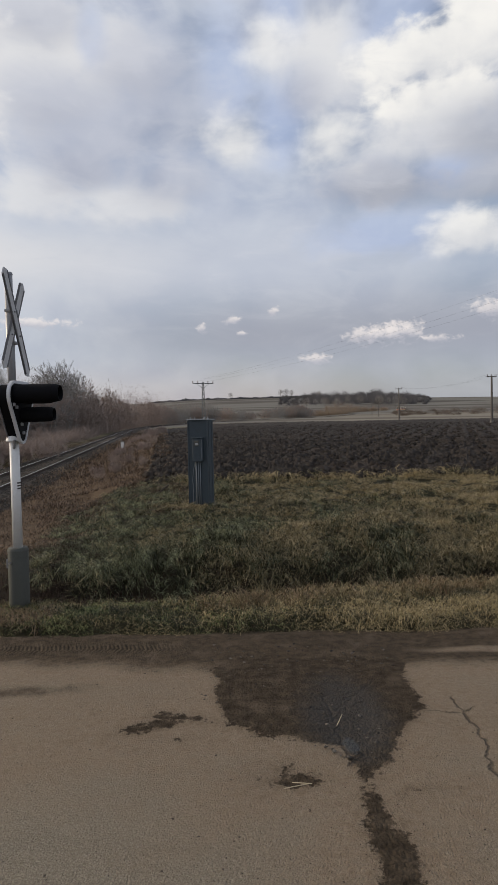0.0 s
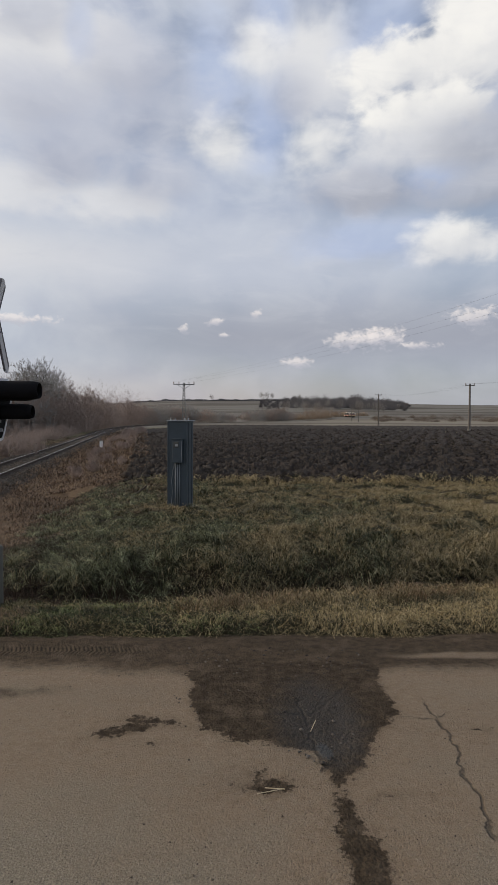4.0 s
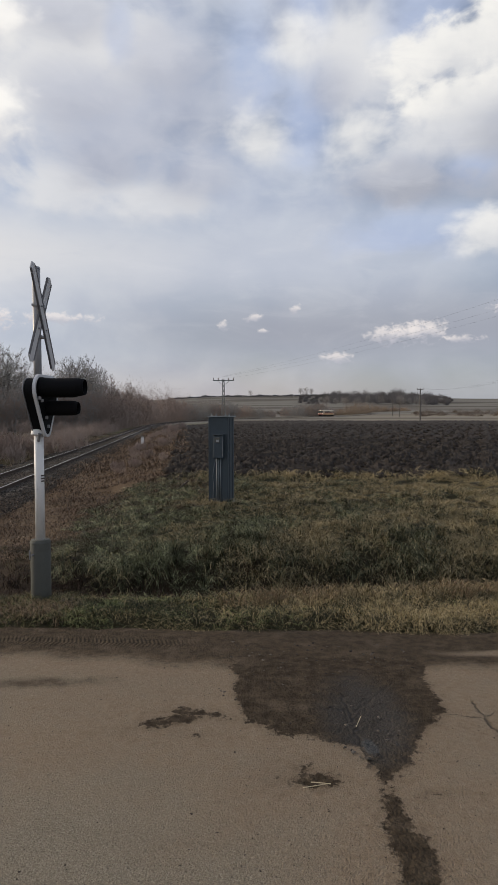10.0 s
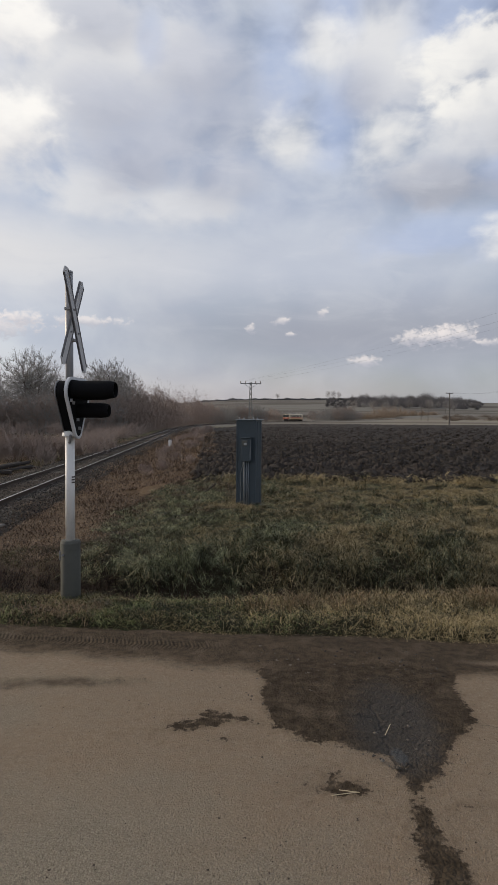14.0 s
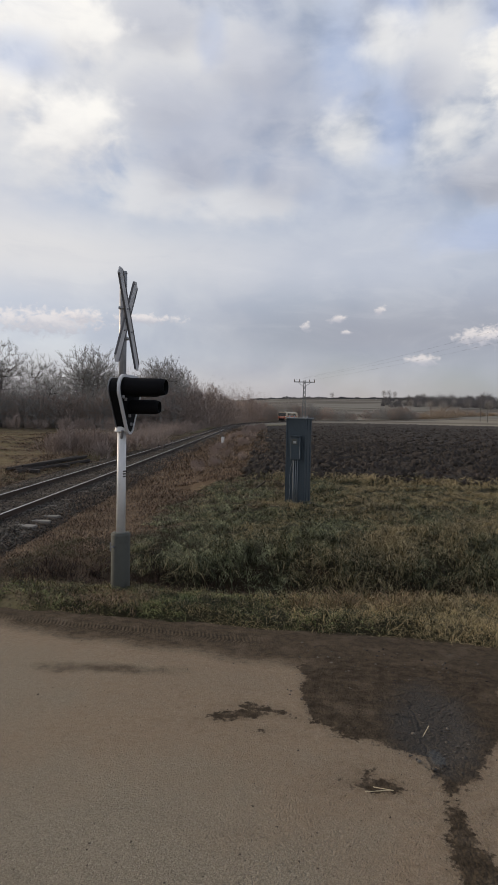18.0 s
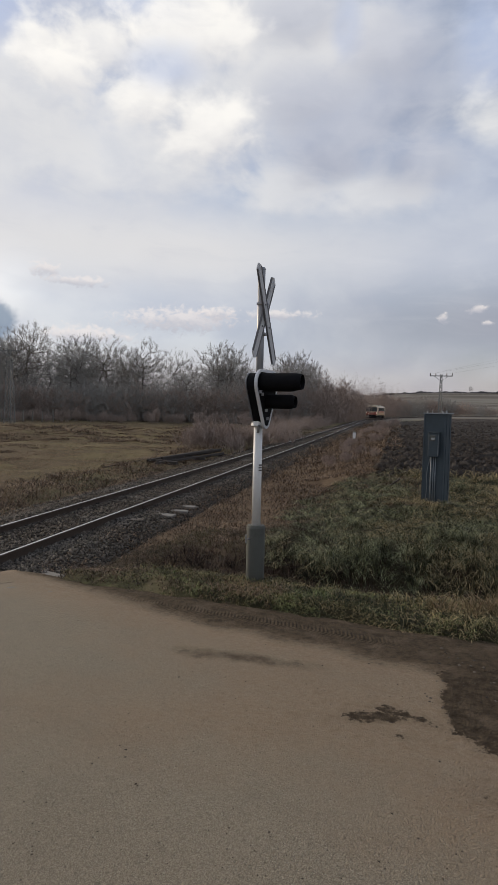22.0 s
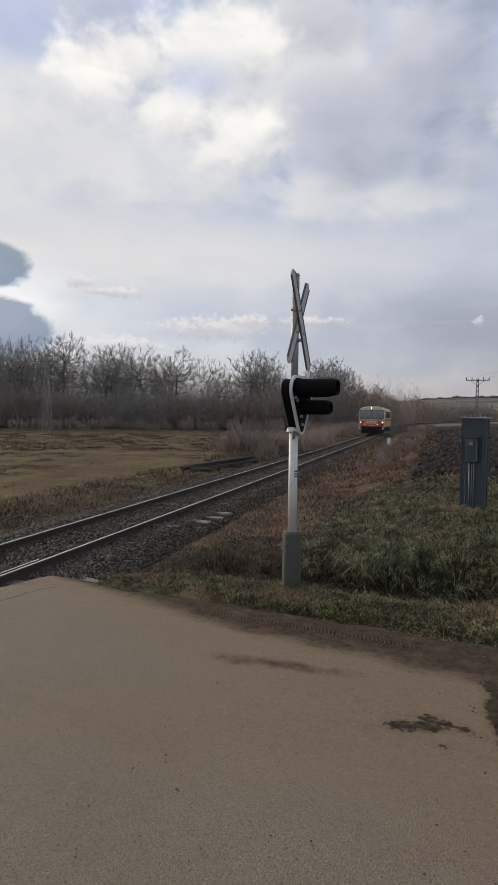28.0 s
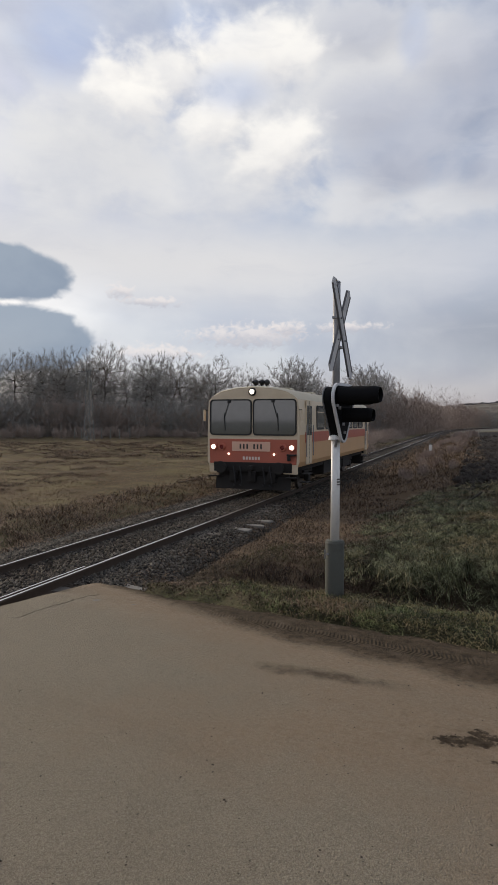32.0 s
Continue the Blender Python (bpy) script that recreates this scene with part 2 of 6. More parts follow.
def ground_material():
    m, n = material("soil_and_turf")
    p = n.position()
    x, y, z = n.sep(p)
    big, mid, fine = n.noise(p, 0.12, 4), n.noise(p, 0.9, 5), n.noise(p, 14.0, 5)
    green = n.mix(fine, (0.055, 0.062, 0.026), (0.11, 0.115, 0.052))
    straw = n.mix(fine, (0.13, 0.10, 0.055), (0.26, 0.205, 0.12))
    dirt = n.mix(fine, (0.050, 0.038, 0.028), (0.095, 0.072, 0.052))
    turf = n.mix(n.step(n.add(n.mul(big, 0.5), n.mul(mid, 0.5)), 0.40, 0.62), green, straw)
    turf = n.mix(n.step(mid, 0.62, 0.78), turf, dirt)
    # reddish dry growth beside the track
    lat = n.add(n.mul(x, math.cos(H0)), n.mul(y, math.sin(H0)))
    side = n.mul(n.step(n.math("ABSOLUTE", n.sub(lat, LAT + 3.2)), 4.2, 2.4), n.step(y, 7.0, 10.0))
    turf = n.mix(n.mul(side, 0.85), turf, n.mix(fine, (0.085, 0.055, 0.038), (0.17, 0.115, 0.075)))
    meadow = n.step(lat, LAT - 3.0, LAT - 5.5)
    turf = n.mix(n.mul(meadow, 0.8), turf, n.mix(n.step(n.add(n.mul(n.noise(p, 0.28, 6.0), 0.7), n.mul(mid, 0.5)), 0.50, 0.66), n.mix(fine, (0.110, 0.084, 0.040), (0.205, 0.158, 0.082)), n.mix(fine, (0.050, 0.033, 0.020), (0.12, 0.080, 0.047))))
    # thatch under the bank grass, blackened in colour as shade between the blades
    thatch_shade = n.mul(n.step(n.math("ABSOLUTE", n.sub(y, 13.4)), 6.9, 6.4), n.step(lat, LAT + 3.4, LAT + 4.4))
    turf = n.mix(n.mul(thatch_shade, 0.85), turf, n.mix(fine, (0.010, 0.009, 0.005), (0.026, 0.021, 0.012)))
    # far slopes: strips of pale stubble and olive pasture
    r = n.math("SQRT", n.add(n.mul(x, x), n.mul(y, y)))
    bands = n.noise(n.xyz(n.mul(x, 0.004), n.mul(r, 0.02), 0.0), 1.0, 3.0)
    slope = n.mix(n.step(bands, 0.44, 0.50), (0.110, 0.096, 0.080), (0.185, 0.174, 0.146))
    slope = n.mix(n.step(bands, 0.56, 0.60), slope, (0.095, 0.082, 0.070))
    slope = n.mix(n.mul(n.step(n.math("DIVIDE", x, n.math("MAXIMUM", y, 1.0)), 0.04, 0.14, 0.22, 0.6), n.step(n.add(r, n.mul(bands, 90.0)), 480.0, 440.0)), slope, n.mix(n.step(bands, 0.42, 0.58), (0.165, 0.142, 0.108), (0.29, 0.25, 0.185)))
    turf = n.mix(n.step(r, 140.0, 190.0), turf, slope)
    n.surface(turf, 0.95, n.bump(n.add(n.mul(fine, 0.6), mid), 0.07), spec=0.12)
    return m


def grass_material(name, low, high, dry, dry_share, scale=0.5, drier=0.0):
    """Blades that vary one by one and in patches; drier: how fast straw gains on green along x."""
    m, n = material(name)
    k = n.island()
    p = n.position()
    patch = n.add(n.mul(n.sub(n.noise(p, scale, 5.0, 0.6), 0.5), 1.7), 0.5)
    # clumps sink towards low: shade between tufts put into the blade colour
    tuft_shade = n.step(n.noise(p, 3.4, 3.0, 0.55), 0.38, 0.62, 0.16, 1.0)
    live = n.mix(n.mul(n.math("POWER", k, 1.7), tuft_shade), low, high)
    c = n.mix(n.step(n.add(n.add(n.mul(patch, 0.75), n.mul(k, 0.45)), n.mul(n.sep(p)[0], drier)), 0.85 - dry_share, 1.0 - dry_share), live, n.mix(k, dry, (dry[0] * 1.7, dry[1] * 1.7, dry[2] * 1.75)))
    n.surface(c, 0.7, spec=0.2)
    return m


def road_material():
    m, n = material("worn_asphalt")
    p = n.position()
    x, y, z = n.sep(p)
    flat = n.xyz(x, y, 0.0)
    grit = n.voronoi(flat, 62.0)
    crumb = n.voronoi(flat, 150.0)
    grain = n.noise(flat, 210.0, 2.0)
    blot = n.noise(flat, 0.8, 5.0)
    blot2 = n.noise(flat, 3.1, 6.0, 0.62)
    base = n.mix(blot, (0.255, 0.218, 0.158), (0.335, 0.288, 0.213))
    streak = n.noise(n.xyz(n.mul(x, 0.25), n.mul(y, 2.6), 3.0), 1.0, 4.0)
    base = n.mix(n.mul(n.step(streak, 0.5, 0.72), 0.30), base, (0.205, 0.168, 0.124))
    pits = n.voronoi(flat, 27.0)
    base = n.mix(n.mul(n.step(pits, 0.16, 0.05), 0.6), base, (0.12, 0.098, 0.074))
    dots = n.voronoi(flat, 78.0)
    base = n.mix(n.mul(n.step(dots, 0.30, 0.14), 0.55), base, (0.115, 0.095, 0.070))
    base = n.mix(n.mul(n.step(n.noise(flat, 47.0, 2.0), 0.55, 0.70), 0.5), base, (0.44, 0.385, 0.295))
    base = n.mix(n.mul(n.step(n.noise(flat, 33.0, 3.0), 0.52, 0.68), 0.45), base, (0.17, 0.142, 0.104))
    base = n.mix(n.mul(n.step(blot2, 0.45, 0.75), 0.35), base, (0.325, 0.276, 0.203))
    base = n.mix(n.mul(n.step(grit, 0.40, 0.12), 0.45), base, n.mix(0.6, base, (0.50, 0.435, 0.345)))
    base = n.mix(n.mul(n.step(crumb, 0.46, 0.62), 0.45), base, (0.085, 0.070, 0.055))
    base = n.mix(n.mul(n.step(grain, 0.55, 0.72), 0.4), base, (0.075, 0.064, 0.052))
    # damp mud washed over the edge and down a broken seam
    wob = n.sub(n.noise(flat, 2.2, 6.0, 0.6), 0.5)
    wob2 = n.sub(n.noise(flat, 11.0, 5.0, 0.65), 0.5)
    edge = n.add(n.mul(wob, 0.55), n.mul(wob2, 0.28))

    def blob(cx, cy, wa, wb, turn=0.0):
        c, s = math.cos(radians(turn)), math.sin(radians(turn))
        dx, dy = n.sub(x, cx), n.sub(y, cy)
        u = n.mul(n.add(n.mul(dx, c), n.mul(dy, s)), 1 / wa)
        v = n.mul(n.sub(n.mul(dy, c), n.mul(dx, s)), 1 / wb)
        d = n.sub(n.math("SQRT", n.add(n.mul(u, u), n.mul(v, v))), 1.0)
        return n.mul(d, min(wa, wb))

    def poly(pts):
        """Outside distance of a convex outline given clockwise."""
        best = None
        for (x0, y0), (x1, y1) in zip(pts, pts[1:] + pts[:1]):
            ln = math.hypot(x1 - x0, y1 - y0)
            nx, ny = -(y1 - y0) / ln, (x1 - x0) / ln
            d = n.add(n.mul(n.sub(x, x0), nx), n.mul(n.sub(y, y0), ny))
            best = d if best is None else n.math("MAXIMUM", best, d)
        return best

    shape = poly([(-0.62, 6.2), (1.30, 6.2), (1.24, 5.0), (0.62, 4.46), (-0.05, 4.58), (-0.42, 4.96), (-0.50, 5.62)])
    for b in (poly([(0.50, 4.9), (1.20, 5.0), (0.72, 4.05), (0.60, 4.0)]), blob(0.65, 3.8, 0.05, 0.30), blob(0.64, 3.5, 0.045, 0.6), blob(0.68, 3.2, 0.085, 0.30), blob(0.67, 2.9, 0.06, 0.4),
              blob(-0.85, 4.74, 0.24, 0.06, 22), blob(-0.62, 4.86, 0.2, 0.05, -10), blob(-0.68, 4.54, 0.075, 0.04), blob(0.16, 4.06, 0.13, 0.09, 10), blob(0.12, 4.16, 0.05, 0.07), blob(0.24, 4.03, 0.08, 0.05),
              blob(0.84, 3.89, 0.03, 0.035), blob(0.95, 3.92, 0.04, 0.02), blob(1.82, 4.78, 0.06, 0.022)):
        shape = n.math("MINIMUM", shape, b)
    verge = n.sub(n.add(n.add(5.76, n.mul(n.math("MAXIMUM", n.sub(-3.0, x), 0.0), 0.17)), n.mul(n.math("ABSOLUTE", n.add(x, 0.3)), 0.08)), y)
    inner = shape
    shape = n.math("MINIMUM", shape, n.math("MAXIMUM", verge, -1.0))
    jag = n.sub(n.noise(flat, 26.0, 4.0, 0.7), 0.5)
    torn = n.add(inner, n.add(n.mul(edge, 0.70), n.mul(jag, 0.17)))
    damp = n.math("MAXIMUM", n.step(torn, 0.026, -0.030), n.mul(n.step(torn, 0.14, -0.02), n.step(n.add(wob2, jag), 0.0, 0.30, 0.10, 0.75)))
    seep = n.step(n.add(verge, n.add(n.mul(edge, 0.75), n.mul(jag, 0.22))), 0.16, -0.30)
    damp = n.math("MAXIMUM", damp, n.mul(seep, 0.92))
    stain = n.mul(n.step(n.add(blob(-2.3, 5.33, 0.55, 0.10, 8), n.mul(edge, 0.5)), 0.07, -0.09), 0.72)
    damp = n.math("MAXIMUM", damp, stain)
    bare = n.mul(n.step(blob(2.35, 6.36, 0.66, 0.075), 0.05, -0.03), 0.9)
    damp = n.mul(damp, n.sub(1.0, bare))
    wet = n.step(n.add(blob(0.62, 4.95, 0.36, 0.75), n.mul(edge, 0.6)), 0.12, -0.2)
    mud = n.mix(n.step(wob2, -0.25, 0.25), (0.036, 0.027, 0.018), (0.098, 0.074, 0.050))
    mud = n.mix(n.step(blot2, 0.50, 0.70), mud, (0.120, 0.093, 0.066))
    mud = n.mix(n.mul(wet, 0.75), mud, (0.040, 0.036, 0.032))
    tan = n.step(n.add(shape, n.add(n.mul(wob, 1.1), n.mul(wob2, 0.35))), 1.15, 0.05)
    base = n.mix(n.mul(tan, n.step(wob2, -0.2, 0.25, 0.50, 0.85)), base, n.mix(n.step(jag, -0.2, 0.2), (0.215, 0.150, 0.096), (0.300, 0.222, 0.148)))
    crust = n.mul(n.step(n.add(shape, n.mul(wob, 0.7)), 0.45, 0.10), n.step(n.add(wob2, n.mul(jag, 0.5)), 0.02, 0.26))
    base = n.mix(n.mul(crust, 0.55), base, (0.120, 0.083, 0.054))
    # cracks
    warp = n.vec("ADD", flat, n.xyz(n.mul(wob, 0.35), n.mul(wob2, 0.12), 0.0))
    wx, wy, _ = n.sep(warp)

    def crack(x0, y0, x1, y1, w):
        ln = math.hypot(x1 - x0, y1 - y0)
        tx, ty = (x1 - x0) / ln, (y1 - y0) / ln
        dx, dy = n.sub(wx, x0), n.sub(wy, y0)
        along = n.add(n.mul(dx, tx), n.mul(dy, ty))
        off = n.math("ABSOLUTE", n.sub(n.mul(dx, ty), n.mul(dy, tx)))
        inside = n.mul(n.step(along, -0.02, 0.04), n.step(along, ln + 0.02, ln - 0.04))
        return n.mul(n.step(off, w * 0.75, w * 0.2), inside)

    lines = crack(1.52, 5.24, 1.58, 4.95, 0.018)
    for c in (crack(1.58, 4.95, 1.56, 4.58, 0.022), crack(1.56, 4.58, 1.49, 4.02, 0.020), crack(1.49, 4.02, 1.48, 3.5, 0.026), crack(1.25, 4.98, 1.58, 4.93, 0.012), crack(1.58, 4.95, 1.68, 5.05, 0.010),
              crack(0.50, 5.3, 0.58, 4.2, 0.03), crack(0.55, 5.0, 0.95, 5.55, 0.02), crack(-6.16, 5.0, -6.12, 6.4, 0.03)):
        lines = n.math("MAXIMUM", lines, c)
    color = n.mix(damp, base, mud)
    color = n.mix(n.mul(lines, 0.65), color, (0.06, 0.050, 0.040))
    slab = n.step(n.add(blob(0.60, 4.50, 0.055, 0.13, 8), n.mul(wob2, 0.06)), 0.012, -0.012)
    color = n.mix(n.mul(slab, 0.8), color, (0.050, 0.054, 0.056))
    rough = n.sub(0.92, n.math("MAXIMUM", n.mul(damp, n.mul(wet, 0.26)), n.mul(slab, 0.5)))
    tread = n.mul(n.math("SINE", n.add(n.mul(x, 142.0), n.mul(n.math("SIGN", n.sub(y, n.add(6.44, n.mul(x, 0.012)))), n.mul(y, 50.0)))), n.mul(n.step(n.math("ABSOLUTE", n.sub(y, n.add(6.44, n.mul(x, 0.012)))), 0.13, 0.06), n.mul(n.step(x, -0.6, -1.6), n.step(x, -4.9, -4.1))))
    lumps = n.noise(flat, 58.0, 3.0, 0.65)
    height = n.add(n.add(n.mul(n.step(grit, 0.0, 0.5), 0.4), n.add(n.mul(lumps, 1.5), n.mul(n.step(pits, 0.2, 0.03), -0.8))), n.add(n.mul(grain, 0.3), n.add(n.mul(damp, n.add(n.mul(wob2, 3.0), n.mul(n.sub(0.5, n.voronoi(flat, 38.0)), 1.4))), n.add(n.mul(lines, -2.0), n.mul(tread, 0.9)))))
    n.surface(color, rough, n.bump(height, 0.018), spec=n.sub(0.22, n.mul(damp, n.sub(0.14, n.mul(wet, 0.12)))))
    return m


def plain(name, color, rough=0.6, metal=0.0, vary=0.25, scale=9.0, bump=0.002, dirt=None, spec=0.5):
    """Paint, metal or stone with grain at two scales and, where given, dirt in blotches."""
    m, n = material(name)
    p = n.local()
    a, b = n.noise(p, scale, 4.0), n.noise(p, scale * 9, 4.0)
    lo, hi = tuple(c * (1 - vary) for c in color), tuple(min(1.0, c * (1 + vary)) for c in color)
    c = n.mix(n.add(n.mul(a, 0.65), n.mul(b, 0.35)), lo, hi)
    if dirt:
        c = n.mix(n.mul(n.step(n.noise(p, scale * 0.6, 6.0, 0.65), 0.5, 0.72), 0.75), c, dirt)
    n.surface(c, n.add(rough - 0.06, n.mul(b, 0.12)), n.bump(b, bump), metal, spec=spec)
    return m


def glow_material(name, color, power):
    m, n = material(name)
    n.surface((0.8, 0.8, 0.8), 0.3, glow=color, power=power)
    return m


def glass_material(name, tint):
    m, n = material(name)
    p = n.local()
    n.surface(n.mix(n.noise(p, 3.0), tint, tuple(c * 1.4 for c in tint)), n.add(0.03, n.mul(n.noise(p, 6.0), 0.04)), spec=0.5)
    for k in m.node_tree.nodes:
        if k.bl_idname == "ShaderNodeBsdfPrincipled":
            k.inputs["IOR"].default_value = 2.4
    return m


def bark_material(name, lo, hi):
    m, n = material(name)
    k = n.chance()
    p = n.position()
    c = n.mix(n.noise(p, 0.6, 3.0), lo, hi)
    c = n.mix(n.mul(k, 0.5), c, n.mix(k, (0.20, 0.185, 0.165), (0.28, 0.225, 0.19)))
    n.surface(c, 0.9, spec=0.1)
    return m


H0, LAT, BEND_AT, BEND_R, BEND = radians(10.2), -6.5, 140.0, 250.0, radians(40)
MAT = {
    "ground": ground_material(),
    "road": road_material(),
    # bank and verge: near-black low tones hold the shade between tufts
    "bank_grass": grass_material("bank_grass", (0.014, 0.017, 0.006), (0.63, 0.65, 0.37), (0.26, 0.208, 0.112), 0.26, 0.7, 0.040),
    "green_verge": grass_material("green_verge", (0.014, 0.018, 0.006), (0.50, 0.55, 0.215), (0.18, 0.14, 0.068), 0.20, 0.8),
    # brown growth, its colour taken down for the shade in the ditch
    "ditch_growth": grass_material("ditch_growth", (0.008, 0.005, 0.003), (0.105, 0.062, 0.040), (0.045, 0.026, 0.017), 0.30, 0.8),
    "litter": grass_material("litter", (0.030, 0.021, 0.013), (0.21, 0.150, 0.095), (0.060, 0.055, 0.022), 0.25, 0.9),
    "verge_grass": grass_material("verge_grass", (0.020, 0.021, 0.008), (0.60, 0.55, 0.295), (0.30, 0.236, 0.122), 0.36, 0.6, 0.018),
    "straw_grass": grass_material("straw_grass", (0.13, 0.10, 0.05), (0.42, 0.34, 0.20), (0.18, 0.12, 0.07), 0.2),
    "dry_grass": grass_material("dry_grass", (0.040, 0.025, 0.016), (0.235, 0.150, 0.098), (0.17, 0.118, 0.074), 0.30),
    "meadow_grass": grass_material("meadow_grass", (0.060, 0.052, 0.020), (0.31, 0.25, 0.118), (0.165, 0.112, 0.064), 0.42, 0.22),
    "rail_side": plain("rusty_rail", (0.058, 0.038, 0.026), 0.85, 0.0, 0.4, 12),
    "rail_top": plain("polished_rail_head", (0.58, 0.57, 0.55), 0.34, 0.9, 0.15, 6),
    "sleeper": plain("weathered_sleeper", (0.105, 0.090, 0.078), 0.9, 0.0, 0.35, 5, 0.006, (0.06, 0.045, 0.036)),
    "straw": plain("dry_straw", (0.52, 0.43, 0.28), 0.7),
    "timber": plain("tarred_timber", (0.045, 0.036, 0.030), 0.9, 0.0, 0.4, 5, 0.008),
    "white_paint": plain("white_post_paint", (0.74, 0.73, 0.71), 0.5, 0.0, 0.06, 7, 0.001, (0.55, 0.53, 0.50)),
    "grey_metal": plain("galvanised_steel", (0.27, 0.27, 0.28), 0.5, 0.5, 0.2, 14),
    "sign_face": plain("weathered_sign_plate", (0.53, 0.52, 0.52), 0.6, 0.0, 0.15, 10, 0.002, (0.30, 0.29, 0.28)),
    "sign_edge": plain("dark_sign_edge", (0.10, 0.095, 0.10), 0.6),
    "base_grey": plain("grey_green_base_paint", (0.082, 0.084, 0.072), 0.8, 0.0, 0.2, 6, 0.003, (0.06, 0.055, 0.046)),
    "black": plain("black_enamel", (0.006, 0.006, 0.007), 0.75, 0.0, 0.4, 8, spec=0.12),
    "rim_white": plain("reflective_white_rim", (0.62, 0.62, 0.63), 0.5),
    "lens_dark": plain("unlit_lens", (0.05, 0.02, 0.02), 0.15),
    "cabinet": plain("blue_grey_cabinet_paint", (0.040, 0.056, 0.068), 0.6, 0.0, 0.12, 3, 0.001, (0.034, 0.045, 0.052)),
    "cabinet_lid": plain("pale_cabinet_lid", (0.28, 0.30, 0.31), 0.6),
    "conduit": plain("grey_conduit", (0.15, 0.17, 0.185), 0.5),
    "concrete": plain("old_concrete", (0.19, 0.178, 0.158), 0.9, 0.0, 0.25, 6, 0.004, (0.15, 0.13, 0.11)),
    "pole_wood": plain("weathered_pole", (0.13, 0.115, 0.10), 0.9, 0.0, 0.3, 4),
    "lattice": plain("painted_lattice_steel", (0.21, 0.212, 0.206), 0.7, 0.2, 0.2, 4),
    "insulator": plain("brown_insulator", (0.12, 0.08, 0.06), 0.3),
    "wire": plain("wire", (0.05, 0.05, 0.055), 0.5, 0.6),
    "cream": plain("faded_cream_paint", (0.68, 0.55, 0.39), 0.5, 0.0, 0.14, 1.2, 0.001, (0.58, 0.46, 0.31)),
    "red": plain("faded_red_paint", (0.46, 0.120, 0.072), 0.5, 0.0, 0.14, 1.2, 0.001, (0.42, 0.125, 0.08)),
    "orange": plain("faded_orange_paint", (0.60, 0.36, 0.18), 0.5, 0.0, 0.12, 1.2, 0.001, (0.55, 0.34, 0.19)),
    "roof": plain("dusty_roof_paint", (0.50, 0.44, 0.33), 0.7, 0.0, 0.15, 1.4, 0.002, (0.36, 0.31, 0.24)),
    "underframe": plain("grimy_underframe", (0.018, 0.015, 0.013), 0.85, 0.0, 0.4, 3, 0.004),
    "rubber": plain("black_rubber", (0.014, 0.013, 0.013), 0.7),
    "wheel": plain("worn_wheel_steel", (0.10, 0.085, 0.075), 0.6, 0.5),
    "plate": plain("pale_number_plate", (0.74, 0.46, 0.33), 0.6, 0.0, 0.05),
    "ink": plain("dark_lettering", (0.05, 0.035, 0.03), 0.6),
    "pale_ink": plain("pale_lettering", (0.72, 0.62, 0.54), 0.6),
    "window": glass_material("train_glass", (0.075, 0.084, 0.082)),
    "tail_lamp": plain("red_tail_lens", (0.16, 0.012, 0.010), 0.15),
    "headlamp": glow_material("lit_headlamp", (1.0, 0.86, 0.70), 3.2),
    "marker": glow_material("lit_marker", (1.0, 0.75, 0.6), 2.5),
    "bark": bark_material("bark", (0.060, 0.052, 0.046), (0.115, 0.10, 0.09)),
    "twigs": bark_material("twigs", (0.25, 0.24, 0.22), (0.39, 0.37, 0.34)),
    "red_twigs": bark_material("red_twigs", (0.30, 0.238, 0.203), (0.43, 0.34, 0.288)),
    "gold_twigs": bark_material("gold_twigs", (0.32, 0.235, 0.15), (0.42, 0.32, 0.22)),
    "fir": bark_material("fir_needles", (0.014, 0.022, 0.014), (0.028, 0.040, 0.024)),
    "far_wood": bark_material("far_wood", (0.125, 0.118, 0.120), (0.18, 0.168, 0.165)),
    "far_scrub": bark_material("far_scrub", (0.11, 0.09, 0.075), (0.20, 0.155, 0.12)),
}


def stones_material():
    m, n = material("ballast_stone")
    k = n.island()
    c = n.mix(n.math("POWER", k, 1.6), (0.014, 0.012, 0.010), (0.155, 0.136, 0.113))
    c = n.mix(n.step(n.noise(n.position(), 0.5, 3.0), 0.4, 0.7), c, n.mix(n.math("POWER", k, 1.6), (0.014, 0.010, 0.008), (0.125, 0.094, 0.068)))
    n.surface(c, 0.72, spec=0.3)
    return m


def bed_material():
    m, n = material("ballast_bed")
    p = n.position()
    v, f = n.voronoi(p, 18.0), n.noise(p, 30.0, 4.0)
    # cells darken outwards: shade in the gaps between stones, put into the colour
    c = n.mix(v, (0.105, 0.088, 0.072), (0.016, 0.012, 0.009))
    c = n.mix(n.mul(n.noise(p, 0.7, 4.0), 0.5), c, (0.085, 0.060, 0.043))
    n.surface(c, 0.95, n.bump(n.add(v, n.mul(f, 0.3)), 0.05), spec=0.15)
    return m


def field_material():
    m, n = material("ploughed_soil")
    p = n.position()
    a, b, c = n.noise(p, 0.25, 4.0), n.noise(p, 2.4, 6.0, 0.6), n.noise(p, 13.0, 5.0)
    col = n.mix(b, (0.007, 0.006, 0.005), (0.040, 0.032, 0.026))
    col = n.mix(n.mul(n.step(a, 0.45, 0.7), 0.5), col, (0.042, 0.030, 0.024))
    col = n.mix(n.mul(n.step(c, 0.58, 0.76), 0.45), col, (0.095, 0.076, 0.060))
    col = n.mix(n.mul(n.step(n.island(), 0.6, 1.0), 0.35), col, (0.070, 0.056, 0.045))
    n.surface(col, 0.9, n.bump(n.add(b, n.mul(c, 0.4)), 0.12), spec=0.25)
    return m


MAT["stone"], MAT["bed"], MAT["field"] = stones_material(), bed_material(), field_material()

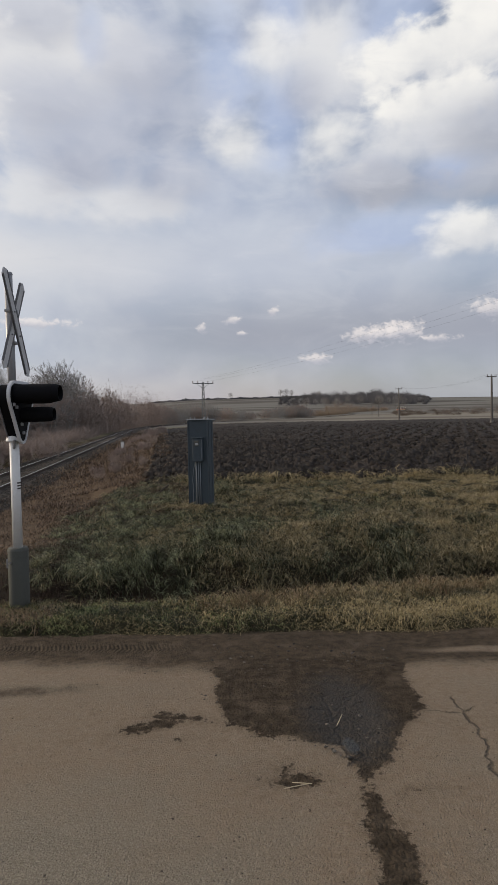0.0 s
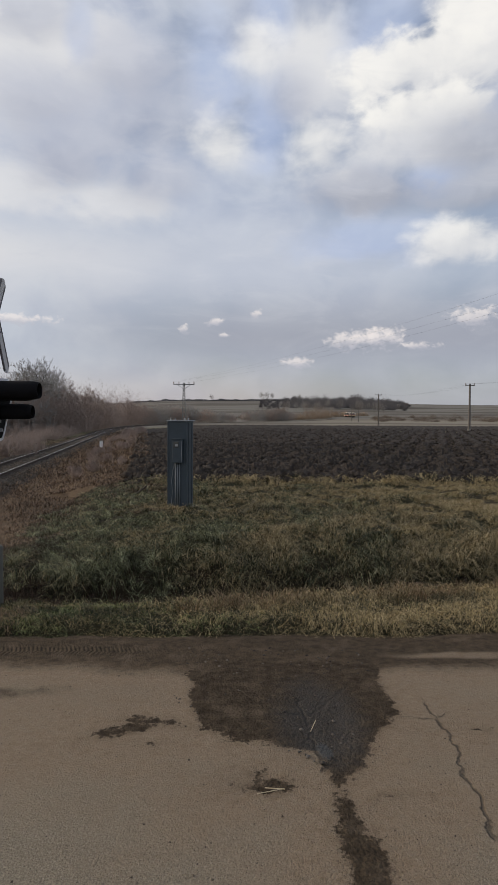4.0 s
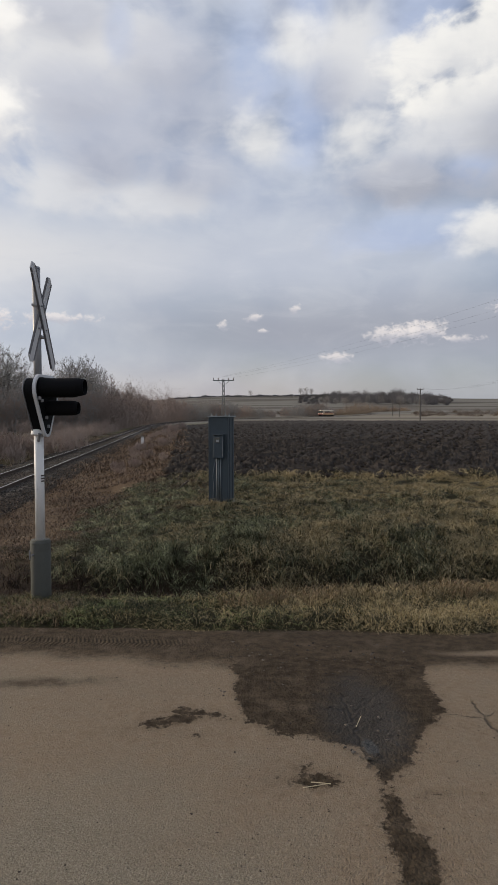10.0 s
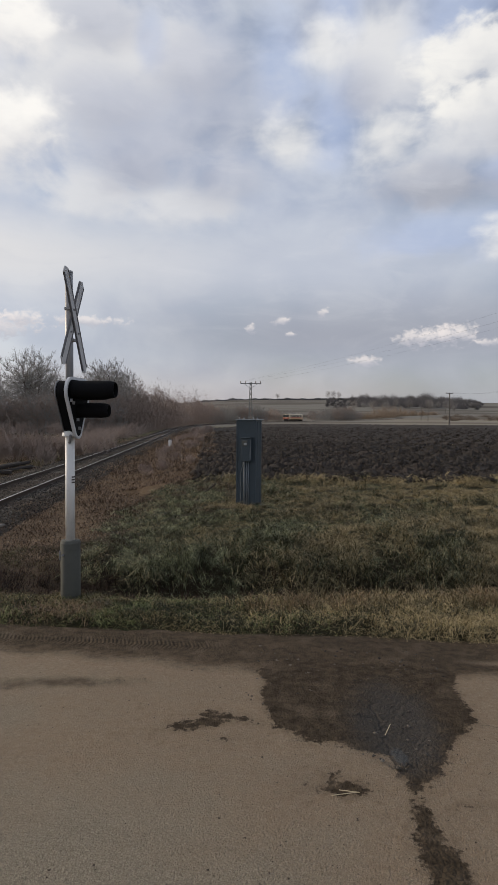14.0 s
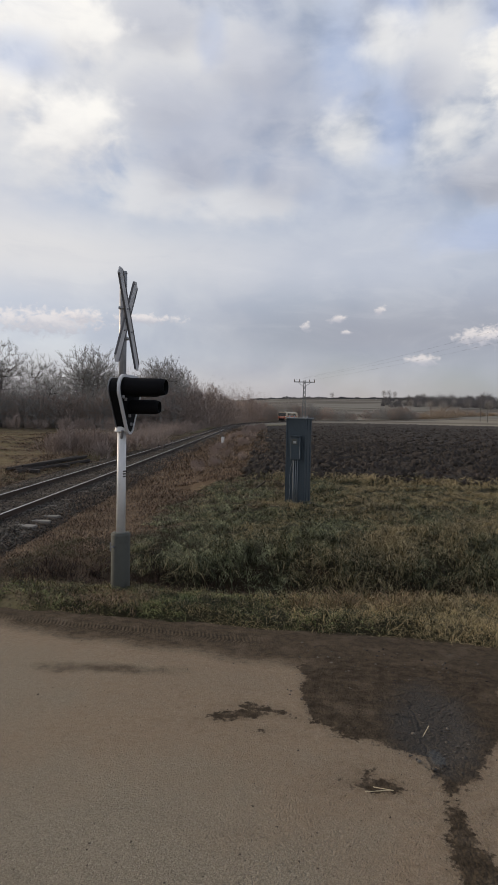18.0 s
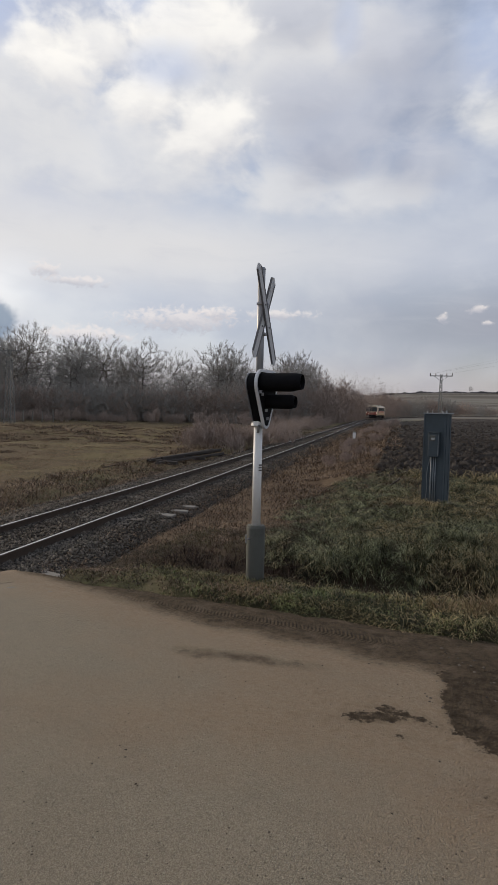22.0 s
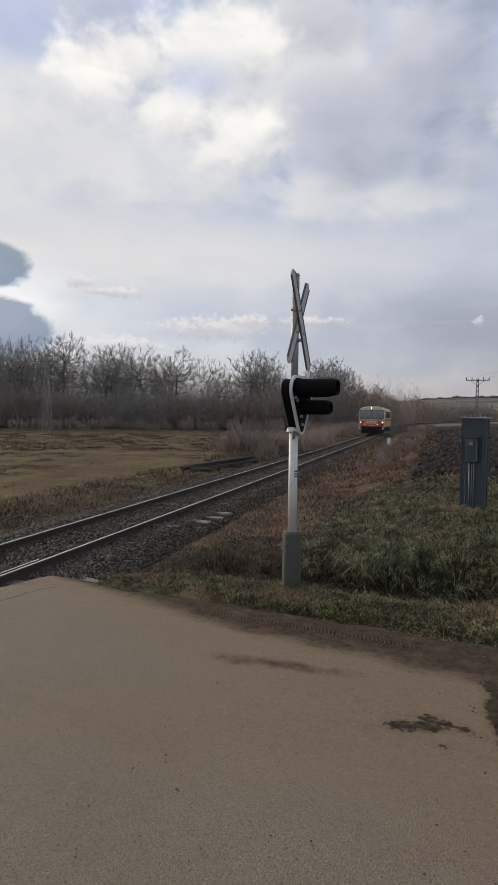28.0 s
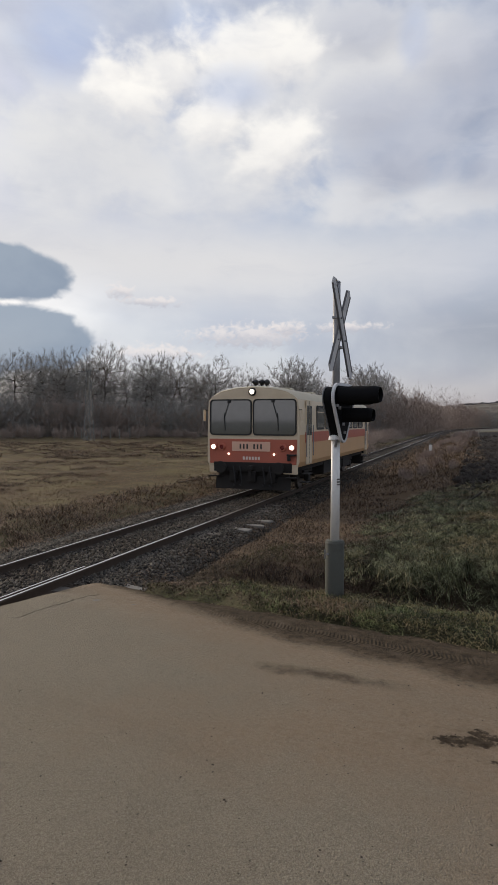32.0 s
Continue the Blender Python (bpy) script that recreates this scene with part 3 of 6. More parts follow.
# ---- mesh helpers ----


def mesh_object(name, verts, faces, mats, parent=None, label="", smooth=False):
    me = bpy.data.meshes.new(name)
    me.from_pydata([tuple(v) for v in verts], [], faces)
    for m in mats if isinstance(mats, (list, tuple)) else [mats]:
        me.materials.append(m)
    if smooth:
        me.shade_smooth()
    ob = new(name, me)
    if parent is not None:
        ob.parent = parent
    if label:
        tagged(ob, label)
    return ob


def part(name, bm, mat, parent=None, label="", smooth=False):
    """Link a bmesh as one mesh object under a thing or under a part."""
    me = bpy.data.meshes.new(name)
    bm.to_mesh(me)
    bm.free()
    me.materials.append(mat)
    if smooth:
        me.shade_smooth()
    ob = new(name, me)
    ob.parent = parent
    if label:
        tagged(ob, label)
    return ob


def thing(name, m, label, category, group="", kind=""):
    ob = new(name)
    ob.matrix_basis = m
    return tagged(ob, label, category, group, kind)


def bm_box(bm, sx, sy, sz, m=None, bevel=0.0):
    """A bevelled box of that size, centred on m."""
    made = bmesh.ops.create_cube(bm, size=1.0, matrix=(m or Matrix()) @ Matrix.Diagonal((sx, sy, sz, 1)))["verts"]
    if bevel:
        edges = list({e for v in made for e in v.link_edges})
        bmesh.ops.bevel(bm, geom=edges, offset=bevel, segments=2, affect="EDGES", profile=0.6)
    return bm


def box(sx, sy, sz, m=None, bevel=0.0):
    return bm_box(bmesh.new(), sx, sy, sz, m, bevel)


def bm_tube(bm, r0, r1, depth, m=None, seg=16, caps=True, bevel=0.0):
    made = bmesh.ops.create_cone(bm, cap_ends=caps, segments=seg, radius1=r0, radius2=r1, depth=depth, matrix=m or Matrix())["verts"]
    if bevel:
        edges = [e for e in {e for v in made for e in v.link_edges} if len(e.link_faces) == 2 and max(len(f.verts) for f in e.link_faces) > 4]
        bmesh.ops.bevel(bm, geom=edges, offset=bevel, segments=2, affect="EDGES", profile=0.6)
    return bm


def tube(r0, r1, depth, m=None, seg=16, caps=True, bevel=0.0):
    return bm_tube(bmesh.new(), r0, r1, depth, m, seg, caps, bevel)


def bm_rod(bm, a, b, r, seg=6, r1=None):
    a, b = Vector(a), Vector(b)
    q = (b - a).to_track_quat("Z", "Y").to_matrix().to_4x4()
    return bm_tube(bm, r, r if r1 is None else r1, (b - a).length, Matrix.Translation((a + b) / 2) @ q, seg)


def rod(a, b, r, seg=8, r1=None):
    return bm_rod(bmesh.new(), a, b, r, seg, r1)


def prism(outline, depth, bevel=0.0):
    """An outline in the x-z plane, made depth thick along y (0 is the front)."""
    bm = bmesh.new()
    f = bm.faces.new([bm.verts.new((x, 0.0, z)) for x, z in outline])
    g = bmesh.ops.extrude_face_region(bm, geom=[f])
    bmesh.ops.translate(bm, verts=[v for v in g["geom"] if isinstance(v, bmesh.types.BMVert)], vec=(0, depth, 0))
    bmesh.ops.recalc_face_normals(bm, faces=bm.faces)
    if bevel:
        bmesh.ops.bevel(bm, geom=list(bm.edges), offset=bevel, segments=2, affect="EDGES", profile=0.6)
    return bm


def rounded(w, h, r, n=5, cx=0.0, cz=0.0):
    """A rectangle's outline with round corners."""
    out = []
    for sx, sz, a0 in ((1, 1, 0), (-1, 1, 90), (-1, -1, 180), (1, -1, 270)):
        for k in range(n):
            a = radians(a0 + 90 * k / (n - 1))
            out.append((cx + sx * (w / 2 - r) + r * math.cos(a), cz + sz * (h / 2 - r) + r * math.sin(a)))
    return out


def ring(outer, inner, depth):
    """A frame between two outlines of as many points, depth thick along y."""
    bm = bmesh.new()
    rows = [[bm.verts.new((x, y, z)) for x, z in o] for y in (0.0, depth) for o in (outer, inner)]
    k = len(outer)
    for a, b in ((0, 1), (1, 3), (3, 2), (2, 0)):
        for i in range(k):
            j = (i + 1) % k
            bm.faces.new((rows[a][i], rows[a][j], rows[b][j], rows[b][i]))
    bmesh.ops.recalc_face_normals(bm, faces=bm.faces)
    return bm


# ---- the lie of the land ----


def ease(v, a, b):
    t = np.clip((np.asarray(v, float) - a) / (b - a), 0.0, 1.0)
    return t * t * (3 - 2 * t)


def wave(x, y, k=1.0, seed=0.0):
    """Cheap smooth unevenness, about -1 to 1."""
    x, y = np.asarray(x, float) * k, np.asarray(y, float) * k
    return (np.sin(1.3 * x + 0.7 * y + seed) + np.sin(-0.8 * x + 1.7 * y + 1.9 + seed * 2) + 0.7 * np.sin(2.9 * x + 1.1 * y + 0.5 + seed) + 0.6 * np.sin(-1.9 * x + 3.3 * y + seed * 3)) / 3.3


def lip(x):
    return np.interp(x, [-6.0, -3.0, 0.0, 3.5, 14.0], [7.75, 7.88, 8.0, 8.7, 10.4])


def road_edge(x):
    """Where the verge's grass begins."""
    x = np.asarray(x, float)
    return np.where(x < -4.0, 6.62 + 0.03 * (x + 4), 6.72 + 0.035 * np.clip(x, -4, 30)) + 0.05 * wave(x, 0 * x, 2.3)


def base_rise(r):
    return 1.8e-5 * np.minimum(r, 450.0) ** 2


def far_rise(r):
    """The climb behind the field, which the line follows."""
    return 1.8 * ease(r, 370.0, 470.0)


def hill_angle(az):
    return np.interp(az, [-70, -40, -12, -8, 0, 4, 10, 14, 20, 45, 90], [0.4, 0.8, 1.45, 1.58, 1.62, 1.62, 1.54, 1.34, 1.22, 0.9, 0.4])


def land(x, y):
    """Height of the ground."""
    x, y = np.asarray(x, float), np.asarray(y, float)
    r = np.hypot(x, y)
    az = np.degrees(np.arctan2(x, y))
    lat = x * math.cos(H0) + y * math.sin(H0) - LAT
    rise = base_rise(r)
    hills = np.tan(np.radians(hill_angle(az))) * np.minimum(r, 850.0) * ease(r, 430.0, 850.0) * ease(y, 50.0, 200.0)
    rut = ease(r, 44.0, 52.0) * ease(r, 80.0, 70.0)
    meadow = rise - 0.32 + 0.06 * wave(x, y, 0.35) + 0.05 * wave(x, y, 0.9, 2.0) + rut * (0.26 * wave(x, y, 0.8, 1.0) + 0.12 * wave(x, y, 2.0, 2.0)) + 0.04 * wave(x, y, 2.4, 5.0)
    bed = rise - 0.60 + 0.31 * ease(lat, 0.8, 2.0) + 0.04 * wave(x, y, 0.8)
    v = y - lip(x)
    depth = 0.85 + 0.12 * wave(x, 0 * x, 0.9)
    ditch = np.interp(v, [0.0, 0.3, 0.75, 1.2, 1.6, 2.0, 2.45, 3.0, 3.8, 5.6, 12.0], [0.0, -0.22, -0.85, -1.15, -1.10, -0.80, -0.25, 0.06, 0.22, 0.33, 0.41])
    ditch = np.where(ditch < 0, ditch * depth, ditch)
    w = ease(x, -6.0, -4.9)
    near = w * ditch + (1 - w) * -0.28 * ease(y, 6.9, 8.2)
    field = 0.42 + 0.0060 * np.clip(r - 20.0, 0.0, 130.0)
    right = np.where(y < 21.0, near + 0.09 * wave(x, y, 1.3) * ease(v, 0, 2) + (0.03 + 0.05 * ease(v, 0.8, 1.8)) * wave(x, y, 3.4, 4.0), field)
    right = right + (rise - 0.1 - right) * ease(r, 150.0, 185.0)
    out = ease(r, 65.0, 125.0)
    ws = np.clip((lat - 2.4 - 3.0 * out) / (5.0 + 14.0 * out), 0.0, 1.0)
    ws = ws * ws * (3 - 2 * ws)
    z = bed + (right - bed) * np.maximum(ws, (lat > 2.0) * ease(y, 9.5, 7.4))
    z = np.where(lat < 0, bed + (meadow - bed) * ease(-lat, 3.0, 5.0), z)
    # by the road the ground meets its edge
    flat = ease(y, 7.3, 6.6) * ease(y, -3.2, -2.2)
    z = z * (1 - flat) + flat * 0.0
    under = ease(y, road_edge(x) + 0.55, road_edge(x) + 0.22) * (y > -2.3)
    z = z * (1 - under) - 0.10 * under
    z = np.where((np.abs(lat) < 2.0) & (y > 3.0) & (y < 8.0), np.minimum(z, -0.3), z)
    # ground climbs slowly behind the field
    back = far_rise(r) * ease(y, 60.0, 200.0) * ease(az, -12.0, -5.0)
    return z + hills + back


def build_ground():
    rad = np.concatenate([[0.0, 0.8], np.geomspace(1.5, 4200.0, 330)])
    ang = np.radians(np.concatenate([np.arange(-62, 40, 0.6), np.arange(40, 298, 6.0)]))
    rr, aa = np.meshgrid(rad, ang, indexing="ij")
    x, y = rr * np.sin(aa), rr * np.cos(aa)
    z = land(x, y)
    k = len(ang)
    verts = np.stack([x, y, z], -1).reshape(-1, 3)
    faces = []
    for i in range(1, len(rad) - 1):
        for j in range(k):
            q = (j + 1) % k
            faces.append((i * k + j, (i + 1) * k + j, (i + 1) * k + q, i * k + q))
    faces.append([k + j for j in range(k)])
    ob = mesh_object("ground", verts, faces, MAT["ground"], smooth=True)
    bm = bmesh.new()
    bm.from_mesh(ob.data)
    bmesh.ops.recalc_face_normals(bm, faces=bm.faces)
    if sum(f.normal.z for f in bm.faces) < 0:
        bmesh.ops.reverse_faces(bm, faces=bm.faces)
    bm.to_mesh(ob.data)
    bm.free()
    tagged(ob, "winter turf and bare soil with a roadside ditch", "ground", kind="structure")


def build_road():
    xs = np.concatenate([-np.geomspace(14, 260, 26)[::-1], np.arange(-13.8, 9.0, 0.14), np.geomspace(9.1, 260, 26)])
    k = 62
    x = np.repeat(xs[:, None], k, 1)
    far = np.where((xs < -6.74) & (xs > -9.6), 4.7, road_edge(xs) + 0.42)
    u = np.linspace(0, 1, k) ** 0.8
    y = -2.3 + (far[:, None] + 2.3) * u[None, :]
    z = 0.012 * wave(x, y, 0.9) - 0.012 + 0.004 * wave(x, y, 5.0, 3.0)
    # broken edge and pothole
    z = z - 0.035 * np.exp(-(((x - 0.10) / 0.16) ** 2 + ((y - 4.10) / 0.10) ** 2))
    z = z - 0.045 * np.exp(-(((x - 0.58) / 0.20) ** 2 + ((y - 4.8) / 0.55) ** 2))
    z = z - 0.03 * ease(y, 5.7, 6.3) + 0.014 * wave(x, y, 8.0, 1.0) * ease(y, 5.6, 6.1)
    z = z - 0.05 * ease(y, road_edge(x) + 0.05, road_edge(x) + 0.42)
    n = len(xs)
    top = np.stack([x, y, z], -1).reshape(-1, 3)
    faces = [(i * k + j, (i + 1) * k + j, (i + 1) * k + j + 1, i * k + j + 1) for i in range(n - 1) for j in range(k - 1)]
    low = np.concatenate([top.reshape(n, k, 3)[:, 0], top.reshape(n, k, 3)[:, -1]]) - (0, 0, 0.22)
    b = n * k
    for i in range(n - 1):
        faces.append((i * k, b + i, b + i + 1, (i + 1) * k))
        faces.append((i * k + k - 1, (i + 1) * k + k - 1, b + n + i + 1, b + n + i))
    ob = mesh_object("road", np.concatenate([top, low]), faces, MAT["road"], smooth=True)
    tagged(ob, "worn pale asphalt road with a muddy broken edge", "road", kind="structure")


def stones(name, at, size, mat, label, category, squash=0.75, parent=None):
    """Many rough lumps in one mesh; at: n x 3 places, size: n radii."""
    rng = np.random.default_rng(5)
    unit = np.array([(1, 0, 0), (-1, 0, 0), (0, 1, 0), (0, -1, 0), (0, 0, 1), (0, 0, -1)], float)
    tri = np.array([(0, 2, 4), (2, 1, 4), (1, 3, 4), (3, 0, 4), (2, 0, 5), (1, 2, 5), (3, 1, 5), (0, 3, 5)])
    k = len(at)
    turn = rng.uniform(0, 2 * np.pi, k)
    v = unit[None] * rng.uniform(0.6, 1.35, (k, 6, 1)) + rng.normal(0, 0.22, (k, 6, 3))
    c, s = np.cos(turn)[:, None], np.sin(turn)[:, None]
    v = np.stack([v[..., 0] * c - v[..., 1] * s, v[..., 0] * s + v[..., 1] * c, v[..., 2] * squash], -1)
    v = v * np.asarray(size)[:, None, None] + np.asarray(at)[:, None, :]
    f = (tri[None] + 6 * np.arange(k)[:, None, None]).reshape(-1, 3)
    return raw_mesh(name, v.reshape(-1, 3), f, mat, label, category, parent)


def raw_mesh(name, v, f, mat, label, category, parent=None):
    """A large joined mesh from arrays; f: faces of one size."""
    me = bpy.data.meshes.new(name)
    me.vertices.add(len(v))
    me.vertices.foreach_set("co", np.asarray(v, np.float32).ravel())
    k = f.shape[1]
    me.loops.add(f.size)
    me.loops.foreach_set("vertex_index", f.astype(np.int32).ravel())
    me.polygons.add(len(f))
    me.polygons.foreach_set("loop_start", np.arange(0, f.size, k, dtype=np.int32))
    me.update(calc_edges=True)
    me.materials.append(mat)
    ob = new(name, me)
    if parent is not None:
        ob.parent = parent
    return tagged(ob, label, category, kind="stuff")


def wedge(count, r0, r1, az0, az1, seed):
    """Places in a sector before the camera, thinner with distance."""
    rng = np.random.default_rng(seed)
    r = np.exp(rng.uniform(math.log(r0), math.log(r1), count))
    a = np.radians(rng.uniform(az0, az1, count))
    return r * np.sin(a), r * np.cos(a), r, rng


def bed_top(o):
    """Height of the ballast's surface, o metres right of the line."""
    return np.interp(o, [-4.0, -3.4, -2.4, -1.45, -0.5, 0.5, 1.30, 1.75, 2.1, 2.3], [-0.80, -0.56, -0.36, -0.14, -0.115, -0.115, -0.14, -0.24, -0.40, -0.60])


def top_of(x, y):
    o = x * math.cos(H0) + y * math.sin(H0) - LAT
    near = (o > -3.9) & (o < 2.2) & (y > 7.0) & (y < 130.0)
    return np.where(near, np.maximum(land(x, y), bed_top(o) + base_rise(np.hypot(x, y))), land(x, y))


def blades(name, x, y, h, w, lean, mat, label, seed=1, lift=0.0, out=None):
    """Arching grass blades in one mesh."""
    rng = np.random.default_rng(seed)
    k = len(x)
    z = top_of(x, y) - 0.02 + lift
    t, d = rng.uniform(0, 2 * np.pi, k), rng.uniform(0, 2 * np.pi, k)
    d = np.where(rng.random(k) < 0.6, rng.normal(-1.2, 0.9, k), d) if out is None else out + rng.normal(0, 0.35, k)
    h, w = np.broadcast_to(h, k) * rng.uniform(0.45, 1.25, k), np.broadcast_to(w, k)
    bend = np.clip(np.broadcast_to(lean, k) * rng.uniform(0.4, 1.5, k), 0.15, 2.4)
    side = np.stack([np.cos(t), np.sin(t), 0 * t], -1) * (w / 2)[:, None]
    fan = np.stack([np.cos(d), np.sin(d), 0 * d], -1)
    up = np.array([0, 0, 1.0])
    root = np.stack([x, y, z], -1)
    p1 = root + fan * (h * bend * 0.16)[:, None] + up * (h * 0.50)[:, None]
    p2 = root + fan * (h * bend * 0.52)[:, None] + up * (h * (0.86 - 0.16 * bend))[:, None]
    tip = root + fan * (h * bend * 0.98)[:, None] + up * (h * np.maximum(0.06, 1.02 - 0.46 * bend))[:, None]
    v = np.stack([root - side, root + side, p1 - side, p1 + side, p2 - side * 0.75, p2 + side * 0.75, tip], 1).reshape(-1, 3)
    o = (7 * np.arange(k))[:, None]
    f = np.concatenate([o + [0, 1, 3], o + [0, 3, 2], o + [2, 3, 5], o + [2, 5, 4], o + [4, 5, 6]], 0)
    return raw_mesh(name, v, f, mat, label, "grass")


# ---- the track ----


def track(s, off=0.0):
    """Place and heading (degrees) of the line s metres along, off to its right."""
    s, off = float(s), float(off)
    d, n = Vector((-math.sin(H0), math.cos(H0))), Vector((math.cos(H0), math.sin(H0)))
    p = n * LAT + d * min(s, BEND_AT)
    th = 0.0
    if s > BEND_AT:
        th = min((s - BEND_AT) / BEND_R, BEND)
        p = p + d * BEND_R * math.sin(th) + n * BEND_R * (1 - math.cos(th))
        rest = s - BEND_AT - BEND_R * BEND
        if rest > 0:
            p = p + rest * (d * math.cos(BEND) + n * math.sin(BEND))
    side = n * math.cos(th) - d * math.sin(th)
    p = p + side * off
    r = math.hypot(p.x, p.y)
    z = float(base_rise(r)) + (float(far_rise(r)) if p.y > 200.0 else 0.0)
    return p.x, p.y, z, math.degrees(H0 - th)


def sweep(name, profile, s_list, mats, parent, slot=None, rough=0.0):
    """A profile (off, height) carried along the track."""
    k = len(profile)
    verts, faces = [], []
    for i, s in enumerate(s_list):
        for j, (o, h) in enumerate(profile):
            e = rough * float(wave(s * 1.7 + j * 3.1, j * 2.0, 1.0)) if 0 < j < k - 1 else 0.0
            x, y, z, _ = track(s, o + e)
            verts.append((x, y, z + h + e * 0.4))
    closed = profile[0] == profile[-1]
    for i in range(len(s_list) - 1):
        for j in range(k - 1):
            faces.append((i * k + j, i * k + j + 1, (i + 1) * k + j + 1, (i + 1) * k + j))
    ob = mesh_object(name, verts, faces, mats, parent)
    if slot is not None:
        for f in ob.data.polygons:
            f.material_index = 1 if f.index % (k - 1) in slot else 0
    return ob


def build_track():
    line = thing("railway_track", Matrix(), "single railway line with rusty rails on grey ballast", "railway track")
    near = list(np.arange(-40, 60, 0.5)) + list(np.arange(60, 430, 3.0))
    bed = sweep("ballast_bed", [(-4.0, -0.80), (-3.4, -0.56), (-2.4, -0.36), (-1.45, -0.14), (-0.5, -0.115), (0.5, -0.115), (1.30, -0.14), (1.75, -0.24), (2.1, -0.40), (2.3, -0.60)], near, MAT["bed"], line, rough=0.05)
    tagged(bed, "grey-brown crushed stone ballast")
    gauge = 0.69
    shape = [(-0.065, -0.17), (-0.065, -0.155), (-0.012, -0.135), (-0.010, -0.045), (-0.035, -0.035), (-0.036, -0.008), (-0.019, 0.0), (0.019, 0.0), (0.036, -0.008), (0.035, -0.035), (0.010, -0.045), (0.012, -0.135), (0.065, -0.155), (0.065, -0.17)]
    for side in (-1, 1):
        sweep("rail", [(side * gauge + o, h + 0.018) for o, h in shape], near, [MAT["rail_side"], MAT["rail_top"]], line, slot=(6,))
    # check rail at the road
    sweep("guard_rail", [(gauge - 0.11 + o * 0.8, h + 0.012) for o, h in shape], list(np.arange(-6, 8.8, 0.5)), [MAT["rail_side"], MAT["rail_top"]], line, slot=(6,))
    # joint in the near rail: two bolted fishplates
    for face in (-1, 1):
        x, y, z, head = track(14.2, gauge + face * 0.030)
        plate = part("fishplate", box(0.028, 0.62, 0.085, None, 0.006), MAT["rail_side"], line, "rusty bolted fishplate")
        plate.matrix_basis = pose(x, y, z - 0.072, 0, 0, head)
        for q in (-0.22, -0.08, 0.08, 0.22):
            part("fishplate_bolt", tube(0.020, 0.018, 0.05, pose(face * 0.022, q, 0, 0, 90, 0), 6), MAT["rail_side"], plate)
    me = None
    rng = random.Random(3)
    for i in range(232):
        s = 5.12 + i * 0.62
        x, y, z, head = track(s)
        if me is None:
            ob = part("sleeper", box(2.4, 0.25, 0.2, None, 0.012), MAT["sleeper"], line)
            me = ob.data
        else:
            ob = new("sleeper", me)
            ob.parent = line
        ob.matrix_basis = pose(x, y, z - 0.222 + rng.uniform(-0.012, 0.012), 0, rng.uniform(-0.6, 0.6), head + rng.uniform(-1.2, 1.2))
    # loose stones
    rs = np.random.default_rng(8)
    k = 52000
    s = 5.0 + (np.exp(rs.uniform(0, math.log(66.0), k)) - 1)
    o = rs.choice([-1, 1], k) * np.abs(rs.normal(0.0, 1.25, k))
    pick = rs.random(k)
    o = np.clip(np.where(pick < 0.25, rs.uniform(0.8, 1.9, k), np.where(pick < 0.5, rs.uniform(-3.5, -0.8, k), o)), -3.5, 1.95)
    d, n = np.array([-math.sin(H0), math.cos(H0)]), np.array([math.cos(H0), math.sin(H0)])
    xy = n[None] * (LAT + o)[:, None] + d[None] * s[:, None]
    z = bed_top(o) + 0.02 + base_rise(np.hypot(*xy.T))
    at = np.concatenate([xy, z[:, None]], 1)
    ok = ((at[:, 1] > 6.75) | ((at[:, 1] > 4.9) & (o < 0.62) & (o > -1.3))) & (np.abs(np.abs(o) - gauge) > 0.07)
    stones("ballast_stones", at[ok], rs.uniform(0.015, 0.036, ok.sum()), MAT["stone"], "loose crushed stones of the track bed", "ballast", 0.85)


# ---- the ploughed field ----
def field_left(y):
    return -0.3 - 0.172 * y


